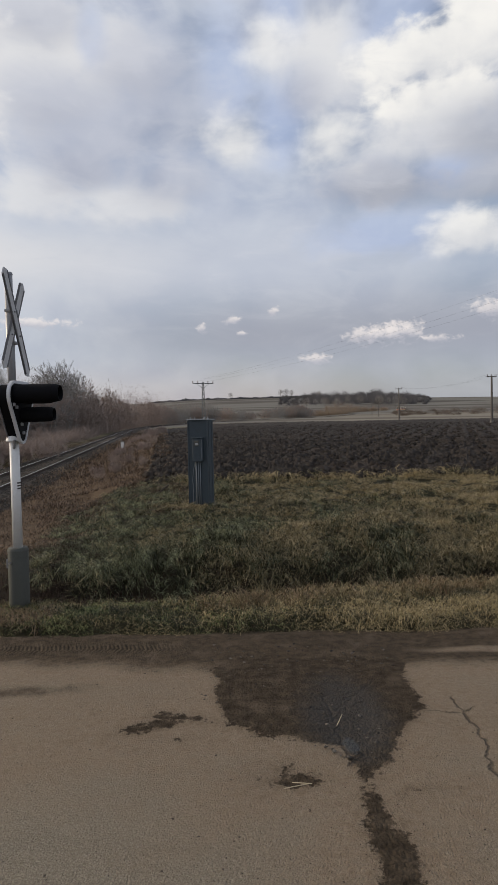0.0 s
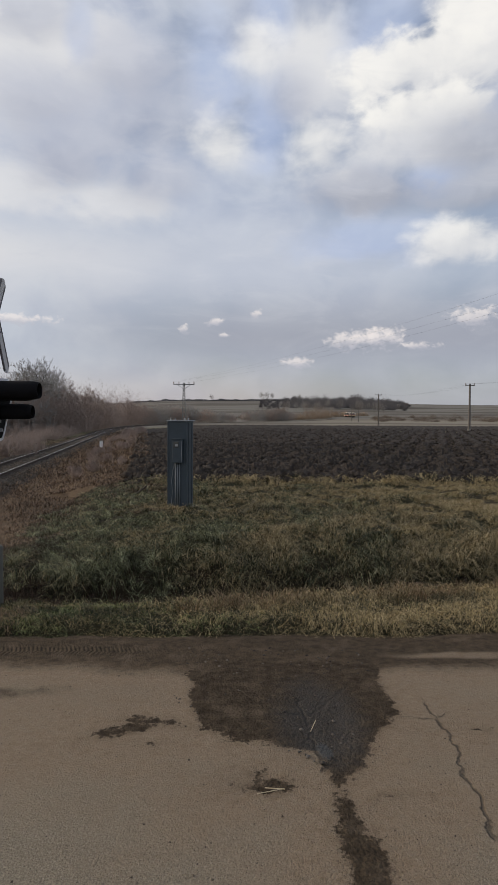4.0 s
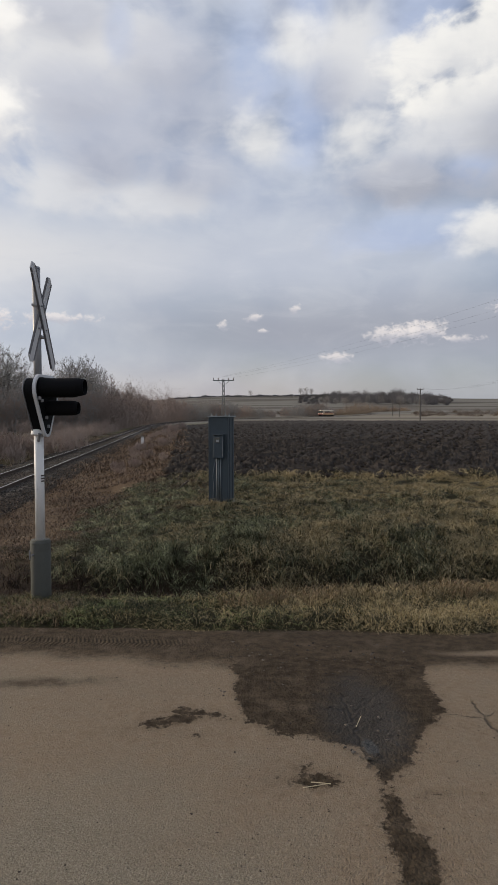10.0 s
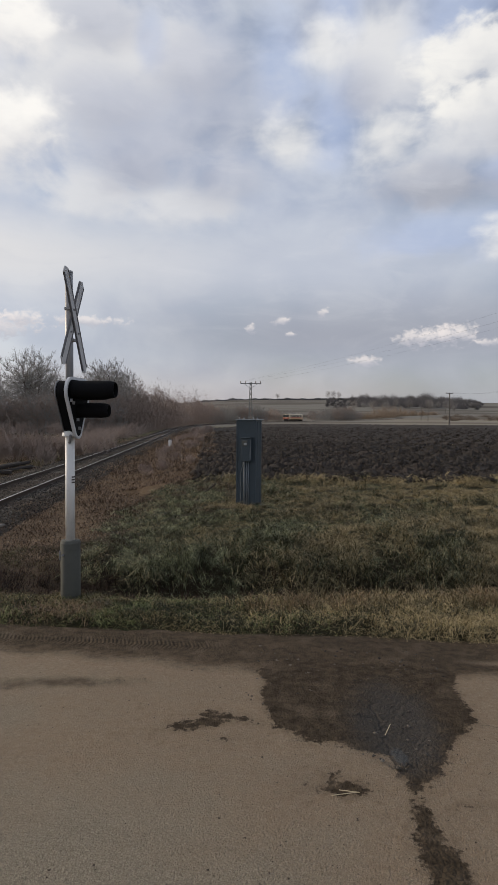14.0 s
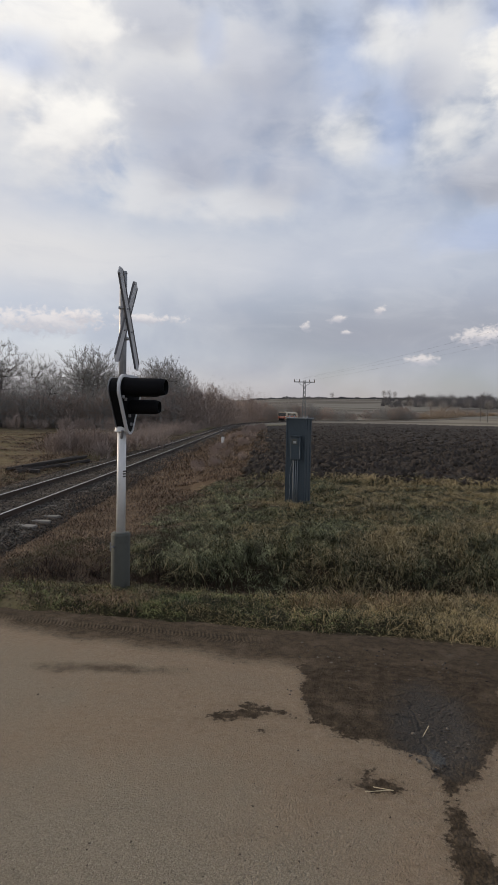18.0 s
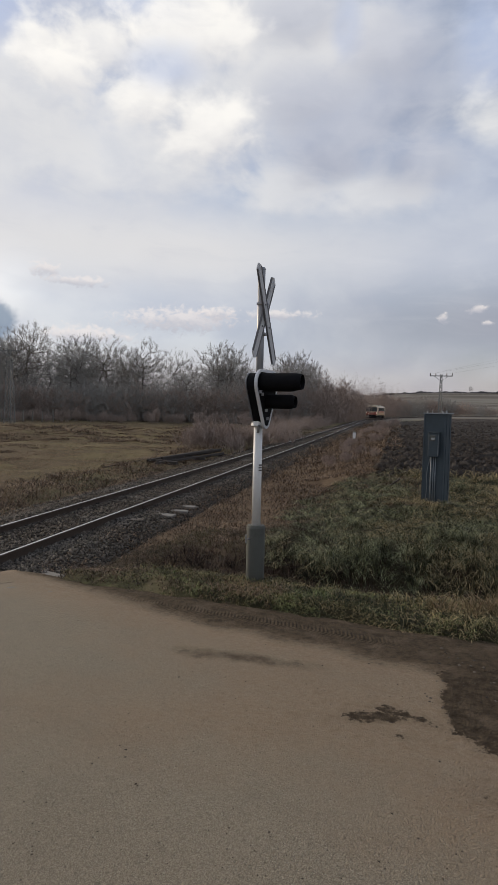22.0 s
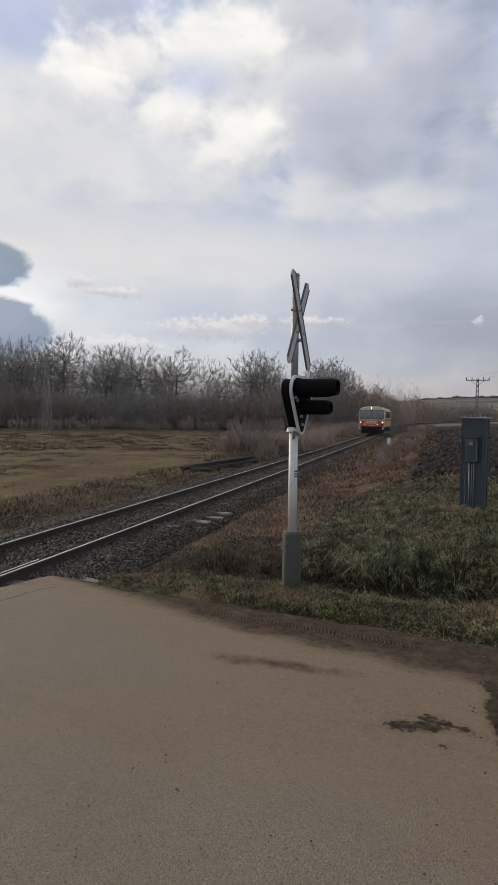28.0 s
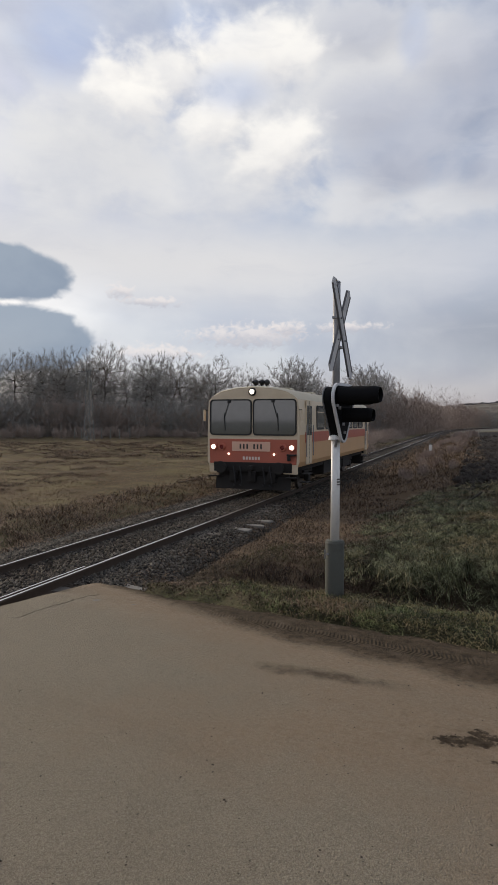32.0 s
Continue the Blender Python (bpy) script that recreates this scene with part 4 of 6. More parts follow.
def build_field():
    rad = np.concatenate([np.arange(17.0, 45.0, 0.16), np.geomspace(45.0, 158.0, 130)])
    ang = np.radians(np.arange(-17.0, 34.0, 0.23))
    rr, aa = np.meshgrid(rad, ang, indexing="ij")
    x, y = rr * np.sin(aa), rr * np.cos(aa)
    turn = radians(-17)
    u = x * math.cos(turn) + y * math.sin(turn)
    furrow = np.sin(u * 2 * math.pi / 1.25 + 1.4 * wave(x, y, 0.30) + 1.3 * wave(x, y, 1.3) + 0.8 * wave(x, y, 3.1, 2.0)) * (0.75 + 0.45 * wave(x, y, 0.8, 3.0))
    rng = np.random.default_rng(2)
    z = land(x, y) + 0.05 + 0.095 * furrow + 0.06 * wave(x, y, 2.6) + 0.06 * wave(x, y, 5.7, 1.0) + rng.normal(0, 0.045, x.shape)
    inside = (y > 19.6 + 0.35 * wave(x, 0 * x, 0.7) + 0.02 * np.abs(x)) & (x > field_left(y) + 0.6 * wave(y, 0 * y, 0.5)) & (rr < 150 + 4 * wave(aa * 40, aa * 3))
    z = np.where(inside, z, land(x, y) - 0.15)
    k = len(ang)
    f, used = [], inside.copy()
    for i in range(len(rad) - 1):
        for j in range(k - 1):
            if inside[i, j] or inside[i + 1, j] or inside[i, j + 1] or inside[i + 1, j + 1]:
                f.append((i * k + j, (i + 1) * k + j, (i + 1) * k + j + 1, i * k + j + 1))
    ob = mesh_object("ploughed_field", np.stack([x, y, z], -1).reshape(-1, 3), [q[::-1] for q in f], MAT["field"])
    bm = bmesh.new()
    bm.from_mesh(ob.data)
    bmesh.ops.delete(bm, geom=[v for v in bm.verts if not v.link_faces], context="VERTS")
    bm.to_mesh(ob.data)
    bm.free()
    tagged(ob, "dark freshly ploughed field with coarse clods", "field", kind="structure")
    cx, cy, cr, rg = wedge(36000, 19.0, 110.0, -16, 30, 12)
    ok = (cy > 19.4) & (cx > field_left(cy) - 0.25)
    cx, cy, cr = cx[ok], cy[ok], cr[ok]
    size = rg.uniform(0.03, 0.11, len(cx)) * np.where(rg.random(len(cx)) < 0.22, 1.9, 1.0)
    stones("soil_clods", np.stack([cx, cy, land(cx, cy) + 0.06], -1), size, MAT["field"], "dark upturned clods of ploughed earth", "clods")


build_ground()
build_road()
build_track()
build_field()

# ---- level-crossing signal ----


def build_signal():
    sig = thing("crossing_signal", pose(-3.18, 7.78, -0.02), "level-crossing light signal with white post, grey base and saltire", "crossing signal")
    part("base_tube", tube(0.126, 0.126, 0.78, pose(0, 0, 0.37), 28, True, 0.012), MAT["base_grey"], sig, "grey-green painted steel base tube", True)
    part("base_cap", tube(0.135, 0.115, 0.045, pose(0, 0, 0.775), 28, True, 0.008), MAT["base_grey"], sig)
    for a in (160, 250):
        part("base_bolt", rod((0.13 * math.cos(radians(a)), 0.13 * math.sin(radians(a)), 0.62), (0.165 * math.cos(radians(a)), 0.165 * math.sin(radians(a)), 0.62), 0.014), MAT["grey_metal"], sig)
    part("cable_strip", box(0.022, 0.02, 0.12, pose(-0.118, -0.060, 0.60, 0, 0, 25), 0.005), MAT["grey_metal"], sig)
    part("lower_post", tube(0.061, 0.059, 1.40, pose(0, 0, 1.49), 24), MAT["white_paint"], sig, "white painted tubular post", True)
    part("upper_post", tube(0.050, 0.049, 2.06, pose(0, 0, 3.21), 24), MAT["grey_metal"], sig, "bare grey upper tube", True)
    part("post_cap", tube(0.053, 0.045, 0.025, pose(0, 0, 4.25), 24), MAT["grey_metal"], sig)
    # collar and stay under the lamp board
    part("collar", tube(0.10, 0.085, 0.07, pose(0, 0, 2.18), 24, True, 0.01), MAT["white_paint"], sig)
    part("stay", rod((0.02, -0.06, 2.06), (0.05, -0.10, 2.16), 0.018), MAT["grey_metal"], sig)
    # lamp board: a rounded triangle, point down, facing along the road
    def triangle(grow):
        pts = []
        for cx, cz, a0, a1, r in ((0.20, 0.17, -25, 90, 0.16), (-0.20, 0.17, 90, 205, 0.16), (0.0, -0.30, 205, 335, 0.10)):
            for k in range(9):
                a = radians(a0 + (a1 - a0) * k / 8)
                pts.append((cx + (r + grow) * math.cos(a), cz + (r + grow) * math.sin(a)))
        return pts

    face = pose(0.115, 0, 2.54, 0, 0, 90)
    board = part("lamp_board", prism(triangle(0.0), 0.025), MAT["black"], sig, "black enamelled lamp board")
    board.matrix_basis = face
    rim = part("board_rim", ring(triangle(0.028), triangle(-0.006), 0.035), MAT["rim_white"], sig, "pale reflective rim")
    rim.matrix_basis = pose(0.122, 0, 2.54, 0, 0, 90)
    part("lamp_housing", prism(triangle(-0.020), 0.13, 0.012), MAT["black"], sig, "black tapering lamp housing").matrix_basis = pose(0.088, 0, 2.54, 0, 0, 90)
    part("housing_lid", prism(triangle(-0.012), 0.014, 0.004), MAT["grey_metal"], sig, "grey back lid of the housing").matrix_basis = pose(-0.044, 0, 2.54, 0, 0, 90)
    for yy, zz, r, ln, name in ((-0.19, 2.735, 0.115, 0.55, "upper"), (0.19, 2.735, 0.115, 0.34, "upper"), (0.0, 2.48, 0.095, 0.40, "lower")):
        bm = bmesh.new()
        # hood: a tube, open below at its end
        seg, rings = 24, 8
        grid = []
        for shell in (0.0, 0.008):
            rows = []
            for i in range(rings + 1):
                u = i / rings
                row = []
                for k in range(seg):
                    a = 2 * math.pi * k / seg
                    cut = ln
                    rr = r - shell - (0.018 * max(0.0, u - 0.85) / 0.15)
                    row.append(bm.verts.new((0.125 + cut * u, yy + rr * math.cos(a), zz + rr * math.sin(a))))
                rows.append(row)
            grid.append(rows)
        for rows in grid:
            for i in range(rings):
                for k in range(seg):
                    q = (k + 1) % seg
                    bm.faces.new((rows[i][k], rows[i][q], rows[i + 1][q], rows[i + 1][k]))
        for k in range(seg):
            q = (k + 1) % seg
            bm.faces.new((grid[0][rings][k], grid[0][rings][q], grid[1][rings][q], grid[1][rings][k]))
        bmesh.ops.recalc_face_normals(bm, faces=bm.faces)
        hood = part("hood", bm, MAT["black"], sig, "long black lamp hood", True)
        part("lens", tube(r - 0.02, r - 0.02, 0.02, pose(0.14, yy, zz, 0, 90, 0), 20), MAT["lens_dark"], hood, "unlit lamp lens")
    for yy, zz in ((-0.31, 2.60), (-0.24, 2.57), (-0.10, 2.36), (-0.05, 2.25)):
        part("clip", box(0.03, 0.03, 0.04, pose(0.15, yy, zz), 0.006), MAT["grey_metal"], sig)
    part("info_plate", box(0.012, 0.14, 0.07, pose(0.20, 0.17, 2.545), 0.004), MAT["white_paint"], sig, "small white plate between the hoods")
    # saltire: two ribbed plates on the upper tube
    for y0, z0, y1, z1, xx in ((-0.33, 4.25, 0.32, 2.98, 0.092), (0.28, 4.18, -0.38, 3.04, 0.074)):
        ln = math.hypot(y1 - y0, z1 - z0)
        tilt = math.degrees(math.atan2(y1 - y0, z0 - z1))
        m = pose(xx, (y0 + y1) / 2, (z0 + z1) / 2, tilt, 0, 0)
        w = 0.155
        out = [(-w / 2, -ln / 2 + 0.05), (0, -ln / 2), (w / 2, -ln / 2 + 0.05), (w / 2, ln / 2 - 0.05), (0, ln / 2), (-w / 2, ln / 2 - 0.05)]
        arm = part("saltire_arm", prism(out, 0.016, 0.003), MAT["sign_face"], sig, "weathered grey-white saltire arm")
        arm.matrix_basis = m @ pose(0, 0, 0, 0, 0, 90)
        for sgn in (-1, 1):
            part("arm_border", box(0.024, 0.022, ln - 0.12, pose(sgn * (w / 2 - 0.011), 0.006, 0, 0, 0, 0), 0.003), MAT["sign_edge"], arm)
        for sgn in (-1, 1):
            part("arm_bolt", tube(0.012, 0.012, 0.02, pose(0, -0.008, sgn * 0.16, 90, 0, 0), 8), MAT["grey_metal"], arm)
    for zz in (3.78, 3.38):
        part("clamp", box(0.13, 0.115, 0.035, pose(0.02, 0, zz), 0.008), MAT["grey_metal"], sig, "steel clamp")
    # stencilled marks on the post
    for zz in (1.62, 1.585, 1.55):
        part("stencil_bar", box(0.006, 0.05, 0.018, pose(0.054, -0.028, zz, 0, 0, -24), 0.001), MAT["ink"], sig)


build_signal()


# ---- relay cabinet on the bank ----
def build_cabinet():
    x, y = -1.56, 14.35
    z = float(land(x, y)) - 0.03
    cab = thing("relay_cabinet", pose(x, y, z, 0, 0, -15), "tall blue-grey steel relay cabinet with a meter box", "cabinet")
    h = 2.36 - z
    part("plinth", box(0.50, 0.44, 0.10, pose(0, 0, 0.04), 0.01), MAT["concrete"], cab)
    part("body", box(0.47, 0.40, h - 0.06, pose(0, 0, h / 2 + 0.01), 0.012), MAT["cabinet"], cab, "blue-grey painted steel body")
    for sx in (-0.225, 0.225):
        part("corner_strip", box(0.03, 0.012, h - 0.10, pose(sx, -0.203, h / 2 + 0.01), 0.003), MAT["cabinet"], cab)
    part("side_rib", box(0.012, 0.05, h - 0.12, pose(0.238, -0.08, h / 2), 0.003), MAT["cabinet"], cab)
    part("side_rib", box(0.012, 0.04, h - 0.12, pose(0.238, 0.11, h / 2), 0.003), MAT["cabinet"], cab)
    part("lid", box(0.53, 0.47, 0.025, pose(0.01, 0.0, h - 0.01), 0.006), MAT["cabinet_lid"], cab, "pale flat lid")
    for sx in (-0.2, -0.09, 0.14, 0.23):
        part("lid_bolt", tube(0.018, 0.008, 0.055, pose(sx, -0.1, h + 0.028), 8), MAT["cabinet_lid"], cab)
    box_ = part("meter_box", box(0.23, 0.12, 0.53, pose(0.03, -0.26, h - 0.70), 0.015), MAT["cabinet"], cab, "blue-grey meter box")
    part("box_lid", box(0.25, 0.15, 0.02, pose(0.03, -0.27, h - 0.425), 0.005), MAT["cabinet"], box_)
    part("box_window", box(0.12, 0.012, 0.13, pose(0.02, -0.322, h - 0.55), 0.003), MAT["window"], box_, "dark meter window")
    part("dial", box(0.07, 0.012, 0.05, pose(0.03, -0.326, h - 0.565), 0.002), MAT["cabinet_lid"], box_)
    part("hinge", tube(0.008, 0.008, 0.46, pose(0.148, -0.315, h - 0.70), 8), MAT["conduit"], box_)
    for sx, r in ((-0.03, 0.017), (0.02, 0.014), (0.065, 0.014)):
        part("conduit", tube(r, r, h - 0.98, pose(sx, -0.225, (h - 0.98) / 2 + 0.01), 10), MAT["conduit"], cab, "grey cable conduit", True)
    bm = bmesh.new()
    pts = [(-0.05, h - 0.98), (-0.10, h - 1.15), (-0.13, h - 1.4), (-0.11, h - 1.6), (-0.14, 0.05)]
    for a, b in zip(pts, pts[1:]):
        bm_rod(bm, (a[0], -0.222, a[1]), (b[0], -0.222, b[1]), 0.007, 6)
    part("loose_cable", bm, MAT["conduit"], cab, "thin loose grey cable")


build_cabinet()

# ---- the railcar ----


AXLES = []


def build_railcar():
    car = thing("railcar", pose(0, 0, 0), "small two-axle diesel railcar, faded cream, orange and red", "train")
    L, W = 13.7, 1.55
    f = -L / 2

    # body shell: sections along the car, drawn in at the ends
    side = [(W - 0.06, 0.95), (W, 1.10), (W, 1.95), (W - 0.015, 2.75), (W - 0.06, 3.05), (W - 0.18, 3.22), (W - 0.45, 3.36), (W - 0.95, 3.46), (0.0, 3.50)]
    full = side + [(-x, z) for x, z in side[-2::-1]]

    def shell(name, sel, mat, label, y0=f, y1=-f):
        bm = bmesh.new()
        ys = [y0, y0 + 0.10, y0 + 0.45, y1 - 0.45, y1 - 0.10, y1]
        pinch = [0.985, 0.995, 1.0, 1.0, 0.995, 0.985]
        rows = []
        for y, p in zip(ys, pinch):
            drop = 0.0 if p == 1.0 else (1.0 - p) * 4.0
            rows.append([bm.verts.new((x * p, y, z - (drop if z > 3.1 else 0.0))) for x, z in sel])
        for a, b in zip(rows, rows[1:]):
            for k in range(len(sel) - 1):
                bm.faces.new((a[k], b[k], b[k + 1], a[k + 1]))
        bmesh.ops.recalc_face_normals(bm, faces=bm.faces)
        return part(name, bm, mat, car, label)

    shell("roof", full[4:-4], MAT["roof"], "dusty pale roof").data.shade_smooth()
    for sgn in (1, -1):
        hi = [(sgn * x, z) for x, z in side[:5]]
        shell("lower_side", hi[:3] if sgn > 0 else hi[:3][::-1], MAT["orange"], "faded orange lower side")
        shell("upper_side", hi[2:5] if sgn > 0 else hi[2:5][::-1], MAT["cream"], "faded cream window band")
        part("red_band", box(0.012, L - 1.2, 0.34, pose(sgn * (W + 0.004), 0, 1.86), 0.003), MAT["red"], car, "faded red waist band")
        # side windows
        for i in range(7):
            y = -4.15 + i * 1.38
            wn = part("side_window", box(0.02, 1.06, 0.74, pose(sgn * (W + 0.002), y, 2.50), 0.008), MAT["window"], car, "dark side window")
            part("window_frame", ring(rounded(1.14, 0.82, 0.08, 5, 0, 0), rounded(1.04, 0.72, 0.06, 5, 0, 0), 0.03), MAT["rubber"], wn).matrix_basis = pose(sgn * (W - 0.002) + (0.022 if sgn > 0 else -0.022), y, 2.50, 0, 0, 90 if sgn > 0 else -90)
            part("vent_bar", box(0.012, 1.02, 0.03, pose(sgn * (W + 0.018), y, 2.68), 0.003), MAT["cream"], wn)
        for y in (f + 1.05, -f - 1.05):
            d = part("door", box(0.03, 0.72, 2.05, pose(sgn * (W + 0.004), y, 2.02), 0.01), MAT["cream"], car, "cream folding door")
            for q in (-0.18, 0.18):
                part("door_window", box(0.02, 0.26, 0.95, pose(sgn * (W + 0.016), y + q, 2.40), 0.02), MAT["window"], d)
            part("door_seam", box(0.036, 0.02, 2.0, pose(sgn * (W + 0.006), y, 2.02)), MAT["rubber"], d)
            for q in (-0.44, 0.44):
                part("handrail", tube(0.016, 0.016, 1.0, pose(sgn * (W + 0.05), y + q, 1.75), 8), MAT["grey_metal"], car)
            part("step", box(0.28, 0.62, 0.03, pose(sgn * (W - 0.08), y, 0.68), 0.006), MAT["underframe"], car)
            part("step", box(0.24, 0.58, 0.03, pose(sgn * (W - 0.10), y, 0.40), 0.006), MAT["underframe"], car)
    # ends
    for sgn in (1, -1):
        e = pose(0, f, 0) if sgn > 0 else pose(0, -f, 0, 0, 0, 180)
        p = 0.985
        outline = [(x * p, z - (0.06 if z > 3.1 else 0.0)) for x, z in full]
        face = part("front_panel" if sgn > 0 else "rear_panel", prism(outline, 0.05), MAT["cream"], car, "cream end panel")
        face.matrix_basis = e @ pose(0, -0.03, 0)
        lo = part("red_panel", prism([(-1.44, 1.02), (1.44, 1.02), (1.46, 1.80), (-1.46, 1.80)], 0.02, 0.006), MAT["red"], car, "faded red lower front")
        lo.matrix_basis = e @ pose(0, -0.045, 0)
        for cx in (-0.73, 0.73):
            gk = part("windscreen_gasket", ring(rounded(1.42, 1.14, 0.13, 6, cx, 2.49), rounded(1.34, 1.06, 0.10, 6, cx, 2.49), 0.05), MAT["rubber"], car, "black rubber windscreen gasket")
            gk.matrix_basis = e @ pose(0, -0.062, 0)
            ws = part("windscreen", prism(rounded(1.36, 1.08, 0.10, 6, cx, 2.49), 0.012), MAT["window"], car, "dark reflecting windscreen")
            ws.matrix_basis = e @ pose(0, -0.045, 0)
            wp = part("wiper", rod((cx - 0.05, -0.075, 2.97), (cx + (0.10 if cx > 0 else -0.22), -0.07, 2.45), 0.010), MAT["rubber"], car)
            wp.matrix_basis = e
            bl = part("wiper_blade", rod((cx + (0.10 if cx > 0 else -0.22), -0.07, 2.62), (cx + (0.13 if cx > 0 else -0.18), -0.068, 2.08), 0.012), MAT["rubber"], wp)
            mo = part("wiper_motor", box(0.10, 0.06, 0.08, e @ pose(cx - 0.05, -0.06, 2.99), 0.015), MAT["rubber"], car)
        # lamps
        for cx, r, mat, lab in ((-1.30, 0.105, "headlamp", "lit round headlamp"), (1.30, 0.105, "headlamp", "lit round headlamp"), (-1.02, 0.10, "tail_lamp", "unlit red tail lamp"), (1.00, 0.10, "tail_lamp", "unlit red tail lamp")):
            if sgn < 0 and mat == "headlamp":
                mat, lab = "tail_lamp", "unlit lamp"
            lamp = part("lamp_ring", tube(r + 0.025, r + 0.012, 0.07, e @ pose(cx, -0.065, 1.55, 90, 0, 0), 24, True, 0.008), MAT["red"], car)
            part("lamp", tube(r * 0.74, r * 0.5, 0.03, e @ pose(cx, -0.108, 1.55, 90, 0, 0), 20), MAT[mat], lamp, lab)
        top = part("top_lamp_ring", tube(0.135, 0.12, 0.09, e @ pose(0, -0.05, 3.29, 90, 0, 0), 24, True, 0.01), MAT["rubber"], car)
        part("top_lamp", tube(0.08, 0.06, 0.03, e @ pose(0, -0.105, 3.29, 90, 0, 0), 20), MAT["headlamp" if sgn > 0 else "tail_lamp"], top, "lit top lamp" if sgn > 0 else "unlit lamp")
        for cx in (-0.79, 0.72):
            part("marker_lamp", tube(0.035, 0.03, 0.04, e @ pose(cx, -0.062, 1.33, 90, 0, 0), 12), MAT["marker"], car)
        # number panel and lettering shown as bars
        np_ = part("number_panel", box(1.28, 0.012, 0.30, e @ pose(-0.04, -0.052, 1.57), 0.003), MAT["plate"], car, "pale number panel")
        for i, cx in enumerate((-0.34, -0.24, -0.14, 0.06, 0.16, 0.26)):
            part("number_bar", box(0.052, 0.008, 0.15, e @ pose(cx * 1.15 + 0.0, -0.060, 1.57)), MAT["ink"], np_)
        for i in range(6):
            part("letter_bar", box(0.065, 0.010, 0.10, pose(-0.28 + i * 0.10, -0.004, 1.20)), MAT["pale_ink"], lo)
        # buffer beam, buffers, coupling, plough, hoses
        part("buffer_beam", box(2.60, 0.22, 0.30, e @ pose(0, 0.05, 0.92), 0.02), MAT["underframe"], car)
        part("apron", box(2.35, 0.10, 0.62, e @ pose(0, 0.12, 0.60), 0.02), MAT["underframe"], car)
        for cx in (-1.24, 1.24):
            part("corner_skirt", box(0.46, 0.10, 0.30, e @ pose(cx, 0.02, 0.87), 0.03), MAT["cream"], car, "cream corner skirt")
        for cx in (-0.62, 0.0, 0.66):
            part("hanging_gear", box(0.26, 0.16, 0.34, e @ pose(cx, -0.06, 0.62), 0.04), MAT["underframe"], car)
        for cx in (-0.95, 0.95):
            b = part("buffer", tube(0.10, 0.10, 0.34, e @ pose(cx, -0.18, 0.92, 90, 0, 0), 16), MAT["underframe"], car)
            part("buffer_head", tube(0.19, 0.19, 0.04, e @ pose(cx, -0.36, 0.92, 90, 0, 0), 20, True, 0.01), MAT["underframe"], b)
        part("coupling", box(0.16, 0.34, 0.14, e @ pose(0, -0.14, 0.90), 0.03), MAT["underframe"], car)
        part("drawhook", rod(e @ Vector((0, -0.28, 0.90)), e @ Vector((0.02, -0.26, 0.52)), 0.035), MAT["underframe"], car)
        bm = bmesh.new()
        bm_box(bm, 2.50, 0.04, 0.42, e @ pose(0, 0.02, 0.42, -10, 0, 0), 0.01)
        part("snow_plough", bm, MAT["underframe"], car)
        for cx in (-0.62, -0.40, 0.36, 0.58):
            bm = bmesh.new()
            last = None
            for k in range(9):
                u = k / 8
                q = e @ Vector((cx + 0.12 * math.sin(u * 3.1), -0.10 - 0.12 * math.sin(u * math.pi), 0.95 - 0.62 * math.sin(u * math.pi * 0.62)))
                if last is not None:
                    bm_rod(bm, last, q, 0.022, 6)
                last = q
            part("brake_hose", bm, MAT["rubber"], car)
        part("corner_step", box(0.34, 0.16, 0.03, e @ pose(1.28, -0.06, 0.62), 0.006), MAT["underframe"], car)
        part("corner_step", box(0.34, 0.16, 0.03, e @ pose(-1.28, -0.06, 0.62), 0.006), MAT["underframe"], car)
        lr = part("lamp_bracket", box(0.30, 0.10, 0.06, e @ pose(1.30, -0.09, 1.32), 0.01), MAT["underframe"], car)
        part("socket", tube(0.06, 0.05, 0.12, e @ pose(1.22, -0.12, 1.22, 20, 0, 0), 12), MAT["underframe"], lr)
        mr = part("mirror_arm", rod(e @ Vector((-1.46, 0.02, 2.72)), e @ Vector((-1.62, -0.05, 2.72)), 0.012), MAT["rubber"], car)
        part("mirror", box(0.05, 0.10, 0.36, e @ pose(-1.64, -0.05, 2.55), 0.015), MAT["cream"], mr)
        mr = part("mirror_arm", rod(e @ Vector((1.46, 0.02, 2.72)), e @ Vector((1.62, -0.05, 2.72)), 0.012), MAT["rubber"], car)
        part("mirror", box(0.05, 0.10, 0.36, e @ pose(1.64, -0.05, 2.55), 0.015), MAT["cream"], mr)
    # roof fittings
    for cx in (-0.12, 0.10, 0.26):
        hn = part("horn", tube(0.10, 0.035, 0.26, pose(cx, f + 0.50, 3.62, 90, 0, 0), 16), MAT["rubber"], car, "black roof horn")
        part("horn_foot", box(0.04, 0.06, 0.12, pose(cx, f + 0.58, 3.53), 0.005), MAT["rubber"], hn)
    for y in (-3.0, 0.4, 3.4):
        part("roof_vent", box(0.42, 0.60, 0.14, pose(0.0, y, 3.54), 0.05), MAT["roof"], car)
    part("exhaust", tube(0.08, 0.08, 0.22, pose(0.5, 1.9, 3.52), 12), MAT["underframe"], car)
    part("radiator_cowl", box(1.1, 1.5, 0.20, pose(0.0, 5.0, 3.53), 0.06), MAT["roof"], car)
    # underframe
    part("sole_bar", box(2.5, L - 0.7, 0.22, pose(0, 0, 0.86), 0.02), MAT["underframe"], car)
    for y, w, h in ((-1.6, 2.2, 0.45), (0.5, 1.6, 0.50), (2.2, 2.3, 0.42)):
        part("equipment_box", box(2.55, w * 0.7, h, pose(0, y, 0.62), 0.03), MAT["underframe"], car)
